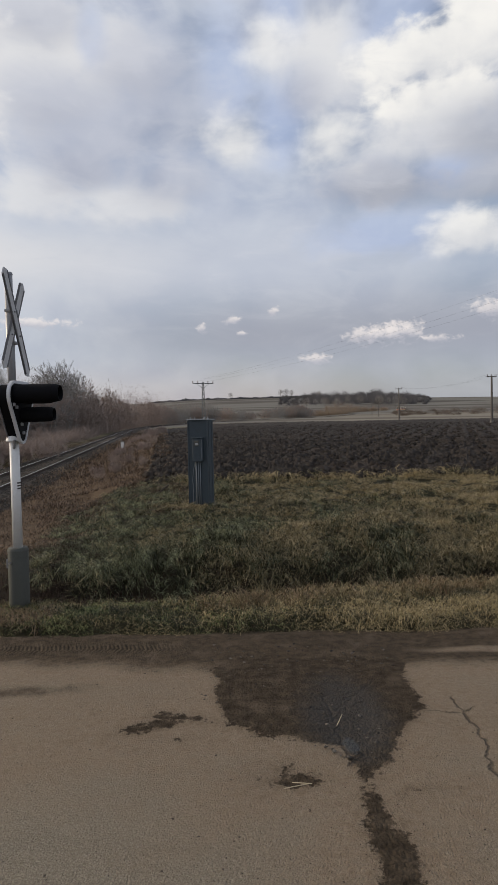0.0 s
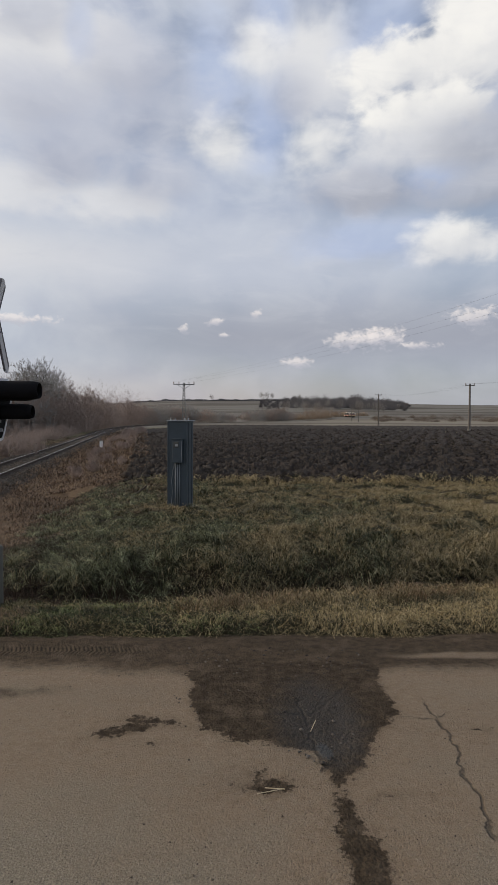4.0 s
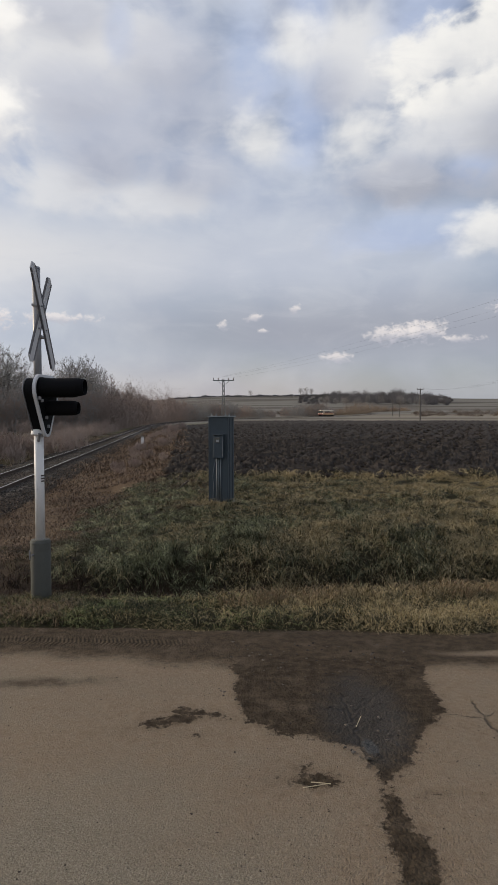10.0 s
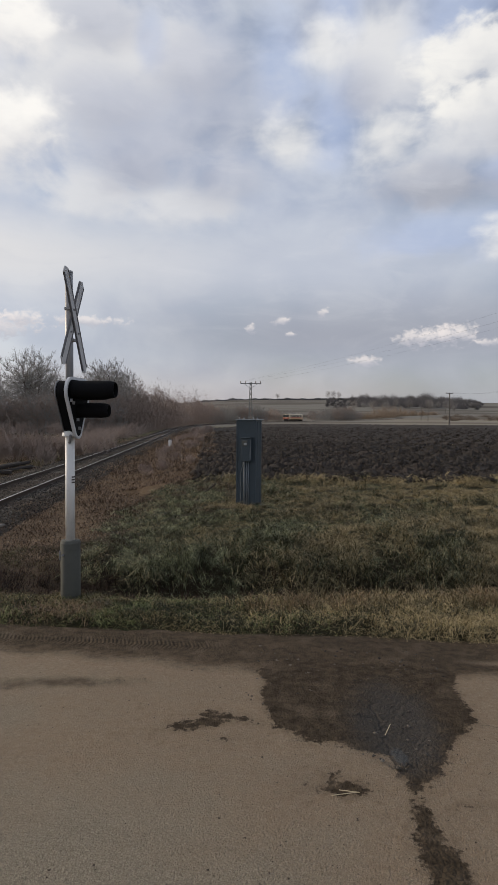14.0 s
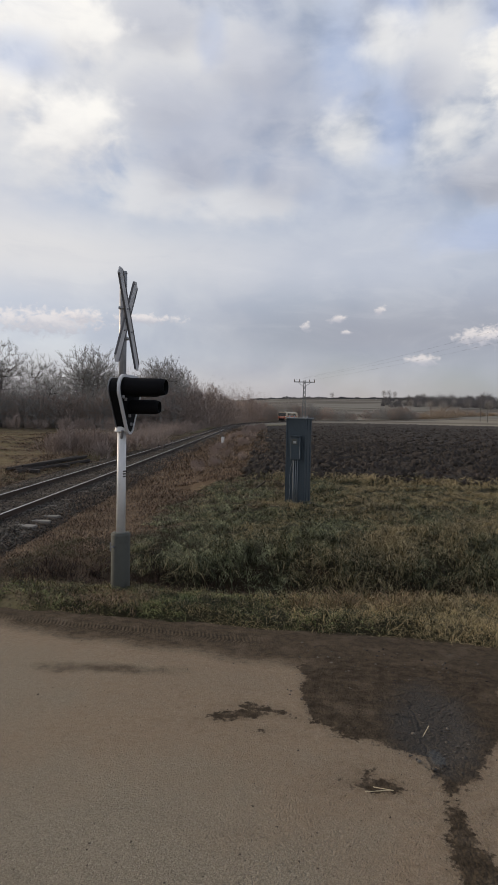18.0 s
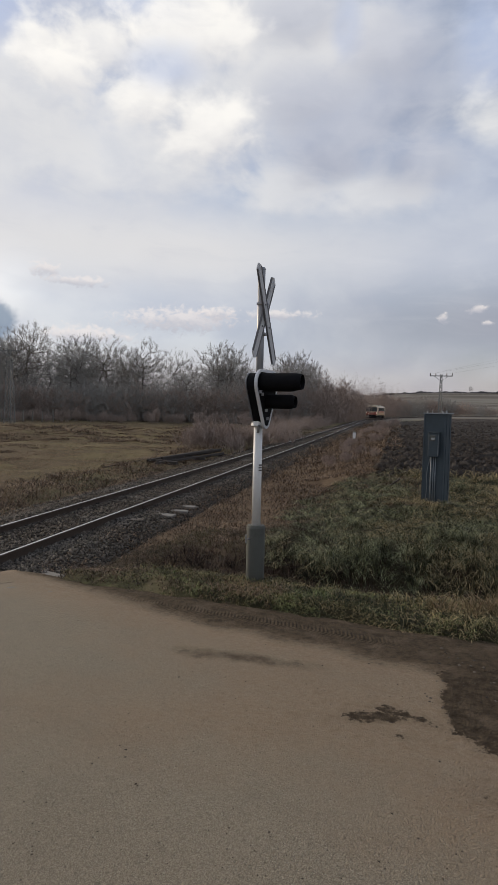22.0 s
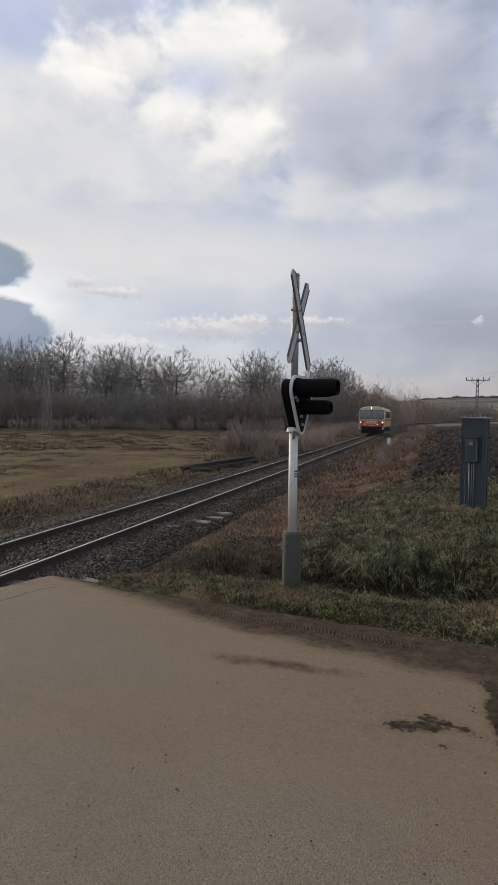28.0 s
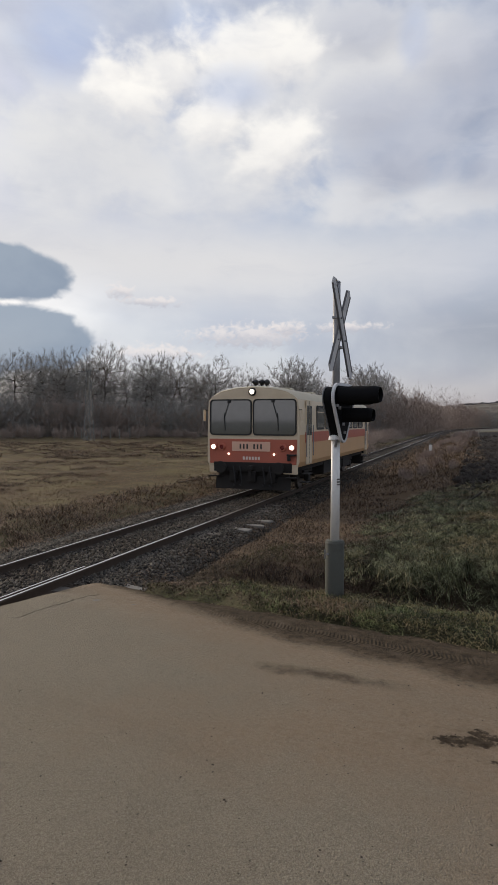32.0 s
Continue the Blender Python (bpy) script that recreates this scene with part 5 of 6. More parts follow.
    for y in (-4.0, 4.0):
        ax = part("axle", rod((-0.95, 0, 0), (0.95, 0, 0), 0.07, 12), MAT["wheel"], car)
        ax.matrix_basis = pose(0, y, 0.42)
        AXLES.append((ax, y))
        for sgn in (-1, 1):
            wh = part("wheel", tube(0.42, 0.42, 0.12, pose(sgn * 0.735, 0, 0, 0, 90, 0), 32, True, 0.015), MAT["wheel"], ax)
            part("axle_box", box(0.18, 0.30, 0.28, pose(sgn * 1.05, y, 0.42), 0.03), MAT["underframe"], car)
            part("spring", box(0.09, 1.15, 0.10, pose(sgn * 1.05, y, 0.64), 0.02), MAT["underframe"], car)
            part("hanger", box(0.07, 0.09, 0.34, pose(sgn * 1.05, y - 0.52, 0.74), 0.01), MAT["underframe"], car)
            part("hanger", box(0.07, 0.09, 0.34, pose(sgn * 1.05, y + 0.52, 0.74), 0.01), MAT["underframe"], car)
    return car


RAILCAR = build_railcar()

# ---- bare winter trees and scrub ----


def limb(segs, p, d, ln, r, rng, bits=3, wander=0.13, up=0.05):
    """One bending limb; returns the points along it with their directions."""
    pts = []
    for i in range(bits):
        q = p + d * (ln / bits)
        r1 = r * (1 - 0.75 * (i + 1) / bits) + 0.004
        segs.append((p, q, r * (1 - 0.75 * i / bits) + 0.004, r1))
        p = q
        d = (d + Vector((rng.gauss(0, wander), rng.gauss(0, wander), rng.gauss(0, wander) + up))).normalized()
        pts.append((p, d, r1))
    return pts


def branches(segs, at, depth, ln, rng, spread, count, twig):
    for p, d, r in at:
        for _ in range(count):
            side = Vector((rng.gauss(0, 1), rng.gauss(0, 1), rng.gauss(0.25, 0.6))).normalized()
            e = (d + side * spread).normalized()
            size = ln * rng.uniform(0.55, 1.15)
            got = limb(segs, p - d * rng.uniform(0, size * 0.2), e, size, max(twig, r * rng.uniform(0.5, 0.8)), rng, 3 if depth else 2)
            if depth:
                branches(segs, got, depth - 1, ln * 0.60, rng, spread * 1.05, count, twig)


def segment_mesh(name, segs, mat):
    """Three-sided tapered sticks in one mesh."""
    v, f = [], []
    for a, b, r0, r1 in segs:
        d = (b - a).normalized()
        s = d.orthogonal().normalized()
        t = d.cross(s)
        o = len(v)
        for p, r in ((a, r0), (b, r1)):
            for k in range(3):
                c = 2.0944 * k
                v.append(p + (s * math.cos(c) + t * math.sin(c)) * r)
        for k in range(3):
            q = (k + 1) % 3
            f.append((o + k, o + q, o + 3 + q, o + 3 + k))
    me = bpy.data.meshes.new(name)
    me.from_pydata([tuple(p) for p in v], [], f)
    me.materials.append(mat)
    return me


def grow(seed, roots, pts, twig, tufts, tuft_len, bits, heart, rise=0.42, stray=0.34):
    """Join scattered points to the nearest wood already grown; returns thick and thin sticks."""
    rng = np.random.default_rng(seed)
    nodes, parent, path = [np.array(p, float) for p, _ in roots], [q for _, q in roots], [0.0] * len(roots)
    pts = pts[np.argsort(np.linalg.norm(pts - np.array([0, 0, float(roots[0][0][2])]), axis=1) + rng.normal(0, 0.2, len(pts)))]
    for p in pts:
        at = np.array(nodes)
        gap = p - at
        cost = np.linalg.norm(gap, axis=1) + 0.42 * np.array(path) + 0.6 * np.maximum(0.0, -gap[:, 2])
        k = int(np.argmin(cost))
        mid = (at[k] + p) / 2 + rng.normal(0, 0.025, 3) * np.linalg.norm(gap[k])
        for q in (mid, p):
            path.append(path[k] + float(np.linalg.norm(q - nodes[k])))
            nodes.append(q)
            parent.append(k)
            k = len(nodes) - 1
    flow = np.full(len(nodes), twig ** 2.2)
    for k in range(len(nodes) - 1, -1, -1):
        if parent[k] >= 0:
            flow[parent[k]] = max(flow[parent[k]] + flow[k] * 0.8, flow[k] * 1.02)
    rad = np.maximum(twig, flow ** (1 / 2.2))
    thick, thin = [], []
    for k, q in enumerate(parent):
        if q >= 0:
            (thick if rad[k] > 2.6 * twig else thin).append((Vector(nodes[q]), Vector(nodes[k]), min(float(rad[q]), float(rad[k]) * 1.5), float(rad[k])))
    for k in range(len(roots), len(nodes)):
        if rad[k] > 2.4 * twig:
            continue
        away = nodes[k] - np.array(heart)
        away = away / (np.linalg.norm(away) + 0.01)
        for _ in range(tufts):
            d = away * 0.8 + rng.normal(0, stray, 3) + (0, 0, rise)
            d = d / np.linalg.norm(d)
            a = nodes[k]
            ln = tuft_len * rng.uniform(0.5, 1.2)
            for b in range(bits):
                e = a + d * ln / bits
                thin.append((Vector(a), Vector(e), twig * (0.8 - 0.35 * b), twig * (0.45 - 0.1 * b)))
                a = e
                d = d + rng.normal(0, 0.12, 3)
                d = d / np.linalg.norm(d)
    return thick, thin


def ball(rng, count, centre, radii, low, full=2.4):
    v = rng.normal(0, 1, (count * 2, 3))
    v = v / np.linalg.norm(v, axis=1)[:, None] * rng.random((count * 2, 1)) ** (1 / full)
    v = v * np.array(radii) * (1 + 0.16 * np.sin(v[:, :1] * 5 + v[:, 1:2] * 4 + rng.uniform(0, 6))) + np.array(centre)
    return v[v[:, 2] > low][:count]


def wooden(name, thick, thin, bark, twigs, label, category, kind=""):
    t = new(name)
    for nm, segs, m in (("trunk", thick, bark), ("crown", thin, twigs)):
        o = new(nm, segment_mesh(nm, segs, MAT[m]))
        o.parent = t
        if kind:
            tagged(o, kind=kind)
    return tagged(t, label, category)


def make_tree(seed, height, label, wide=0.30, count=480, twig=0.010, mat="twigs", low=0.30):
    rng = np.random.default_rng(seed)
    roots = [((0, 0, -0.2), -1)]
    x, y = 0.0, 0.0
    for i in range(9):
        x, y = x + rng.normal(0, 0.015) * height, y + rng.normal(0, 0.015) * height
        roots.append(((x, y, height * 0.075 * (i + 1)), i))
    c = (x * 0.6, y * 0.6, height * 0.62)
    pts = ball(rng, count, c, (height * wide, height * wide * 0.9, height * 0.39), height * low)
    thick, thin = grow(seed, roots, pts, twig, 6, height * 0.052, 2, (c[0], c[1], height * 0.42), 0.22, 0.42)
    return wooden("tree", thick, thin, "bark", mat, label, "tree")


def make_thicket(seed, height, width, label, mat, count=270, twig=0.0105, stems=11):
    rng = np.random.default_rng(seed)
    roots = []
    for i in range(stems):
        x, y = rng.uniform(-0.42, 0.42) * width, rng.uniform(-0.42, 0.42) * width
        k = len(roots)
        roots += [((x, y, -0.15), -1), ((x * 1.05, y * 1.05, height * 0.16), k), ((x * 1.12 + rng.normal(0, 0.05), y * 1.12, height * 0.34), k + 1)]
    pts = ball(rng, count, (0, 0, height * 0.42), (width * 0.56, width * 0.56, height * 0.55), 0.3, 3.0)
    thick, thin = grow(seed, roots, pts, twig, 8, height * 0.10, 2, (0, 0, height * 0.15), 0.12, 0.55)
    return wooden("bush", thick, thin, mat, mat, label, "bush", "stuff")


def make_bush(seed, height, width, stems, label, mat="twigs", twig=0.008, count=2, name="bush"):
    rng = random.Random(seed)
    stem, crown = [], []
    for k in range(stems):
        a, q = rng.uniform(0, 6.283), abs(rng.gauss(0, 0.5))
        base = Vector((math.cos(a) * q * width * 0.5, math.sin(a) * q * width * 0.5, -0.1))
        d = Vector((math.cos(a) * 0.35 * q, math.sin(a) * 0.35 * q, 1)).normalized()
        pts = limb(stem, base, d, height * rng.uniform(0.5, 1.0), 0.008 + 0.006 * height / 2, rng, 5, 0.13, 0.05)
        branches(crown, pts[1:], 1, height * 0.24, rng, 0.65, count, twig)
    t = new(name)
    for nm, segs, m in (("stem", stem, mat), ("crown", crown, mat)):
        o = new(nm, segment_mesh(nm, segs, MAT[m]))
        o.parent = t
        tagged(o, kind="stuff")
    return tagged(t, label, "bush")


def make_fir(seed, height, label):
    rng = random.Random(seed)
    trunk, crown = [], []
    limb(trunk, Vector((0, 0, -0.1)), Vector((0, 0, 1)), height, 0.12, rng, 8, 0.02, 0.0)
    for i in range(150):
        u = i / 150
        z = height * (0.12 + 0.86 * u)
        a = rng.uniform(0, 6.283)
        ln = (1 - u) * height * 0.24 * rng.uniform(0.7, 1.1) + 0.12
        d = Vector((math.cos(a), math.sin(a), rng.uniform(-0.25, 0.1))).normalized()
        got = limb(crown, Vector((0, 0, z)), d, ln, 0.07, rng, 4, 0.08, 0.03)
        branches(crown, got, 0, ln * 0.35, rng, 0.8, 3, 0.04)
    t = new("fir_tree")
    for nm, segs, m in (("trunk", trunk, "bark"), ("crown", crown, "fir")):
        o = new(nm, segment_mesh(nm, segs, MAT[m]))
        o.parent = t
    return tagged(t, label, "tree")


def twig_cloud(name, at, wide, high, per, length, thick, mat, label, seed):
    """Bare brush too far off to tell stem from stem: fine upward sticks in rounded clumps."""
    g = np.random.default_rng(seed)
    k = len(at)
    v = g.normal(0, 1, (k, per, 3))
    v = v / np.linalg.norm(v, axis=2)[..., None] * g.random((k, per, 1)) ** 0.60
    v[..., 2] = np.abs(v[..., 2])
    v = v * (1 + 0.22 * np.sin(3.1 * v[..., :1] * g.uniform(1, 3, (k, 1, 1)) + 4.0 * v[..., 1:2] + g.uniform(0, 6, (k, 1, 1))))
    w, h = np.broadcast_to(wide, k), np.broadcast_to(high, k)
    root = v * np.stack([w, w, h], -1)[:, None, :] + np.asarray(at)[:, None, :]
    d = v * 0.9 + g.normal(0, 0.45, (k, per, 3)) + np.array([0, 0, 0.55])
    d = d / np.linalg.norm(d, axis=2)[..., None] * g.uniform(0.5, 1.3, (k, per, 1)) * length
    side = np.cross(d, g.normal(0, 1, (k, per, 3)))
    side = side / np.linalg.norm(side, axis=2)[..., None] * (thick / 2)
    tri = np.stack([root - side, root + side, root + d], 2).reshape(-1, 3)
    return raw_mesh(name, tri, np.arange(len(tri)).reshape(-1, 3), MAT[mat], label, "woods")


def polar(az, r):
    return r * math.sin(radians(az)), r * math.cos(radians(az))


def plant_woods():
    trees = [make_tree(10 + i, 10.0, "tall bare deciduous tree with a fine branched crown", 0.32 + 0.04 * (i % 3)) for i in range(5)]
    slim = [make_tree(30 + i, 8.0, "slender bare tree with a narrow crown", 0.25, 210, 0.010, "red_twigs", 0.15) for i in range(3)]
    scrub = [make_thicket(50 + i, 4.4, 4.6, "dense leafless brown thicket", "red_twigs" if i % 2 else "twigs") for i in range(4)]
    low = [make_bush(70 + i, 1.5, 1.8, 26, "low reddish leafless bush in dry grass", "red_twigs", 0.006) for i in range(2)]
    fir = make_fir(90, 7.5, "dark green fir among bare trees")
    used = set()
    rng = random.Random(77)

    def plant(kind, az, r, size, group):
        x, y = polar(az, r)
        m = pose(x, y, float(land(x, y)) - 0.05, 0, 0, rng.uniform(0, 360))
        s = Matrix.Scale(size, 4)
        if kind not in used:
            used.add(kind)
            kind.scale = (1, 1, 1)
            kind.matrix_basis = m @ s
            tagged(kind, group=group)
            return kind
        o = copy_thing(kind, m)
        o.scale = (size, size, size)
        return tagged(o, group=group)

    # the wood beyond the meadow: front of thicket, trees behind
    az, brush = -62.0, []
    while az < -8.4:
        edge = float(np.interp(az, [-62, -48, -34, -25, -20, -17, -14, -12.6, -10.9, -9, -8], [100, 104, 104, 104, 106, 116, 154, 188, 217, 250, 268]))
        k = float(np.interp(az, [-62, -40, -30, -22, -16, -12.5, -10.5, -9.3, -8.4], [1.5, 1.5, 1.45, 1.6, 1.9, 2.1, 2.0, 1.5, 0.9]))
        plant(rng.choice(scrub[1::2] if az > -24 and rng.random() < 0.8 else scrub), az + rng.uniform(-0.3, 0.3), edge + rng.uniform(0, 4), rng.uniform(0.75, 1.1) * k, "thicket at the edge of the wood")
        for q in range(4):
            brush.append((az + rng.uniform(-0.5, 0.5), edge + rng.uniform(3, 9) + 4.5 * q, rng.uniform(0.8, 1.2) * k * (0.95 + 0.12 * q)))
        if rng.random() < (0.5 if az < -24 else 0.22):
            plant(rng.choice(slim), az + rng.uniform(-0.4, 0.4), edge + rng.uniform(4, 16), rng.uniform(0.5, 0.72) * k, "trees of the wood")
        if az < -17 and rng.random() < 0.62 * (1.0 if az < -23 else 0.5):
            plant(rng.choice(trees), az + rng.uniform(-0.5, 0.5), edge + rng.uniform(8, 26), rng.uniform(0.95, 1.35) + 0.2 * (az < -40), "trees of the wood")
        az += 0.66
    for name, lo, hi, mat in (("grey_brush", -99, -25, "twigs"), ("red_brush", -25, 0, "red_twigs")):
        row = [b for b in brush if lo <= b[0] < hi]
        spots = [(*polar(a, r), float(land(*polar(a, r)))) for a, r, _ in row]
        size = np.array([b[2] for b in row])
        twig_cloud(name, np.array(spots), 2.3 * size, 4.3 * size, 1600 if lo < -30 else 2600, 0.7, 0.030, mat, "dense leafless brush filling the wood", 61 if lo < -30 else 62)
    for az, r, s in ((-48.5, 125, 1.7), (-26.0, 128, 1.35), (-47.0, 120, 1.6), (-20.6, 130, 1.1), (-24.6, 126, 1.2)):
        plant(fir, az, r, s, "firs in the wood")
    for az, r, s in ((-43.0, 118, 1.7), (-47.0, 112, 1.5), (-38.5, 118, 1.55), (-36.8, 118, 1.5), (-33.0, 120, 1.45), (-26.6, 122, 1.5), (-25.2, 122, 1.5), (-19.4, 130, 1.3)):
        plant(rng.choice(trees), az, r, s, "trees of the wood")
    # brush on the near side of the line where it bends away
    for i in range(16):
        s = rng.uniform(88, 135)
        x, y, z, _ = track(s, rng.uniform(4.2, 7.5))
        plant(rng.choice(low), math.degrees(math.atan2(x, y)), math.hypot(x, y), rng.uniform(0.5, 0.9), "scrub beside the line")
    # rank brush on the far side of the line
    g = np.random.default_rng(67)
    spots, size = [], []
    for i in range(170):
        q = 42 + 105 * g.random() ** 0.8
        x, y, z, _ = track(q, -4.4 - abs(g.normal(0, 2.6)))
        spots.append((x, y, float(land(x, y)) - 0.1))
        size.append(g.uniform(0.5, 1.2) * (0.55 + 0.006 * q))
    size = np.array(size)
    twig_cloud("line_brush", np.array(spots), 1.3 * size, 1.25 * size, 420, 0.42, 0.022, "red_twigs", "rank reddish brush along the far side of the line", 68)
    # low bushes by the meadow and the line
    for i in range(44):
        a = -62 + i * 1.05 + rng.uniform(-0.4, 0.4)
        plant(rng.choice(low), a, rng.uniform(92, 102), rng.uniform(0.8, 1.5), "low bushes before the wood")
    for az, r, s in ((-27.2, 41, 1.3), (-26.2, 42, 1.2), (-28.2, 40, 1.0), (-25.0, 44, 1.2), (-24.5, 40, 0.9), (-23.2, 45, 1.0), (-21.8, 48, 1.0), (-20.0, 46, 0.95), (-18.9, 52, 0.9), (-24.0, 45, 0.9), (-27.5, 47, 0.7)):
        plant(rng.choice(low), az, r, s, "low bushes beside the line")
    for i in range(46):
        s = rng.uniform(20, 100)
        x, y, z, _ = track(s, rng.uniform(3.4, 6.2))
        plant(rng.choice(low), math.degrees(math.atan2(x, y)), math.hypot(x, y), rng.uniform(0.25, 0.45), "low bushes beside the line")
    # beyond the field
    g = np.random.default_rng(70)
    az = np.array([4.6, 5.3, 5.9, 6.5, 7.1, 7.8, 8.6, 9.4, 10.3])
    far = np.interp(az, [4.6, 7.1, 7.8, 10.3], [395, 425, 455, 500])
    x, y = far * np.sin(np.radians(az)), far * np.cos(np.radians(az))
    twig_cloud("golden_scrub", np.stack([x, y, land(x, y) - 0.3], -1), 4.6 * g.uniform(0.8, 1.2, 9), np.array([4.0, 6.2, 7.6, 7.8, 6.6, 4.8, 3.6, 3.2, 2.6]), 1500, 1.2, 0.13, "gold_twigs", "golden-brown leafless scrub beyond the field", 71)
    for i in range(70):
        az = rng.uniform(-9.5, 4.0)
        plant(rng.choice(scrub), az, float(np.interp(az, [-9.5, -7, -3, 1, 4], [208, 238, 280, 319, 354])) + rng.uniform(12, 46), rng.uniform(0.95, 1.6) * (1.15 if abs(az + 1.5) > 2.0 else 0.8), "scrub beyond the field")
    # the wood on the far hill and low scrub beyond the stubble
    g = np.random.default_rng(64)
    az = g.uniform(0.8, 14.4, 260)
    r = g.uniform(640, 855, 260)
    x, y = r * np.sin(np.radians(az)), r * np.cos(np.radians(az))
    k = np.interp(az, [0.8, 3, 6, 11, 13, 14.4], [0.3, 0.6, 0.95, 1.0, 0.75, 0.3]) * (0.75 + 0.35 * wave(az, 0 * az, 1.6)) * g.uniform(0.7, 1.25, 260)
    twig_cloud("far_wood", np.stack([x, y, land(x, y) - 0.5], -1), 6.5 * k, 10.0 * k, 260, 2.4, 0.22, "far_wood", "bare brown woods on the far hill", 65)
    az = np.concatenate([g.uniform(11.0, 28.0, 90), g.uniform(-10, 2, 40)])
    r = np.concatenate([g.uniform(345, 450, 90), g.uniform(365, 440, 40)])
    x, y = r * np.sin(np.radians(az)), r * np.cos(np.radians(az))
    k = g.uniform(0.35, 1.0, 130)
    twig_cloud("far_scrub", np.stack([x, y, land(x, y) - 0.2], -1), 4.5 * k, 2.9 * k, 220, 1.1, 0.10, "far_scrub", "low brown scrub beyond the stubble", 66)
    for i in range(14):
        plant(rng.choice(trees), rng.uniform(2.0, 14.0), rng.uniform(480, 700), rng.uniform(0.7, 1.2), "trees beyond the field")
    for az, s in ((1.0, 1.2), (1.5, 1.25), (2.0, 1.1), (-3.6, 0.9), (4.5, 0.9)):
        plant(rng.choice(trees), az, 850, s, "single trees on the far ridge")


plant_woods()


# ---- grass ----
def tussocks(name, cx, cy, h, w, per, spread, lean, mat, label, seed, downhill=0.0):
    """Tufts whose blades fan out and fall over, down the slope where there is one."""
    g = np.random.default_rng(seed)
    a = g.uniform(0, 2 * np.pi, (len(cx), per))
    fx, fy = np.cos(a), np.sin(a) - downhill
    a = np.arctan2(fy, fx)
    q = g.uniform(0.0, 1.0, (len(cx), per)) ** 0.7 * np.broadcast_to(spread, len(cx))[:, None]
    x, y = (cx[:, None] + q * np.cos(a)).ravel(), (cy[:, None] + q * np.sin(a)).ravel()
    blades(name, x, y, np.repeat(np.broadcast_to(h, len(cx)), per), np.repeat(np.broadcast_to(w, len(cx)), per), lean, mat, label, seed + 1, out=a.ravel())


def lateral(x, y):
    return x * math.cos(H0) + y * math.sin(H0) - LAT


def grow_grass():
    # verge: short trodden grass, greener by the crossing, straw further on
    x, y, r, g = wedge(120000, 6.5, 13.0, -52, 27, 21)
    bald = wave(x, y, 2.1, 0.7) + 0.5 * wave(x, y, 6.0, 2.0)
    ok = (y > road_edge(x) + g.uniform(-0.05, 0.30, len(x)) + 0.12 * wave(x, y, 3.0)) & (y < lip(x) + 0.35) & (x > -6.6) & (bald > -0.95 + 0.3 * ease(-x, 2.5, 5.0))
    x, y = x[ok], y[ok]
    litter = x < -4.5 + g.normal(0, 0.35, len(x))
    green = (x < -0.6 + g.normal(0, 1.0, len(x))) & ~litter
    dry = ~green & ~litter
    tall = 0.10 + 0.03 * wave(x, y, 1.1) + 0.03 * wave(x, y, 4.3, 1.0) + 0.05 * ease(y - lip(x), -0.7, 0.1)
    tall = tall * (0.42 + 0.58 * ease(y - road_edge(x), 0.0, 0.55))
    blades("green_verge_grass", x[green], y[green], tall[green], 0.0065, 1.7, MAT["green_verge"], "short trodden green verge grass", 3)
    blades("verge_litter", x[litter], y[litter], 0.065, 0.010, 1.9, MAT["litter"], "low brown weeds and dead leaves at the crossing's corner", 17)
    blades("dry_verge_grass", x[dry], y[dry], tall[dry] * 1.25, 0.0065, 1.6, MAT["verge_grass"], "trodden verge grass, olive and straw", 13)
    # the far bank: matted tussocks hanging down the face, short turf on top
    cx, cy, cr, g = wedge(11500, 7.8, 25.0, -40, 28, 22)
    lat = lateral(cx, cy)
    v = cy - lip(cx)
    ok = (v > 2.12 + 0.22 * wave(cx, 0 * cx, 1.9) + g.normal(0, 0.10, len(cx))) & (cy < 20.3) & (lat > 4.6 + g.uniform(-0.7, 0.7, len(cx)) + 0.5 * ease(cy, 10.6, 9.0)) & (cx > -5.0)
    cx, cy, cr, v = cx[ok], cy[ok], cr[ok], v[ok]
    size = g.uniform(0.55, 1.3, len(cx)) * (1 + 0.4 * wave(cx, cy, 1.9))
    top = ease(v, 2.6, 4.4)
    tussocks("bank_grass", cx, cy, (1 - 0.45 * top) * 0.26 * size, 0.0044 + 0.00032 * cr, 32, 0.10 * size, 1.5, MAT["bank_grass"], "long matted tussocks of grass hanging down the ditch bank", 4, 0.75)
    # brown withered growth in the ditch and round its end
    cx, cy, cr, g = wedge(8000, 7.8, 15.0, -46, 28, 26)
    v = cy - lip(cx)
    end = ease(-cx, 2.2, 3.4)
    ok = (v > 0.1 + g.uniform(-0.1, 0.25, len(cx))) & (v < 2.42 + 0.22 * wave(cx, 0 * cx, 1.3) + 1.7 * end + g.normal(0, 0.18, len(cx))) & (cx > -6.1)
    cx, cy, cr = cx[ok], cy[ok], cr[ok]
    fall = cy - lip(cx) + g.normal(0, 0.2, len(cx))
    near_end = (cx < -5.5) | ((cx < -3.9) & ((fall > 2.35) | (fall < 0.3)))
    tussocks("ditch_litter", cx[near_end], cy[near_end], 0.13 * g.uniform(0.5, 1.25, near_end.sum()), 0.008, 16, 0.12, 1.7, MAT["litter"], "brown withered leaves and stems at the ditch's end", 18)
    cx, cy = cx[~near_end], cy[~near_end]
    tussocks("ditch_growth", cx, cy, 0.22 * g.uniform(0.5, 1.25, len(cx)), 0.006, 15, 0.10, 1.2, MAT["ditch_growth"], "brown withered stems and grass, ditch shade darkened into their colour", 14, 0.3)
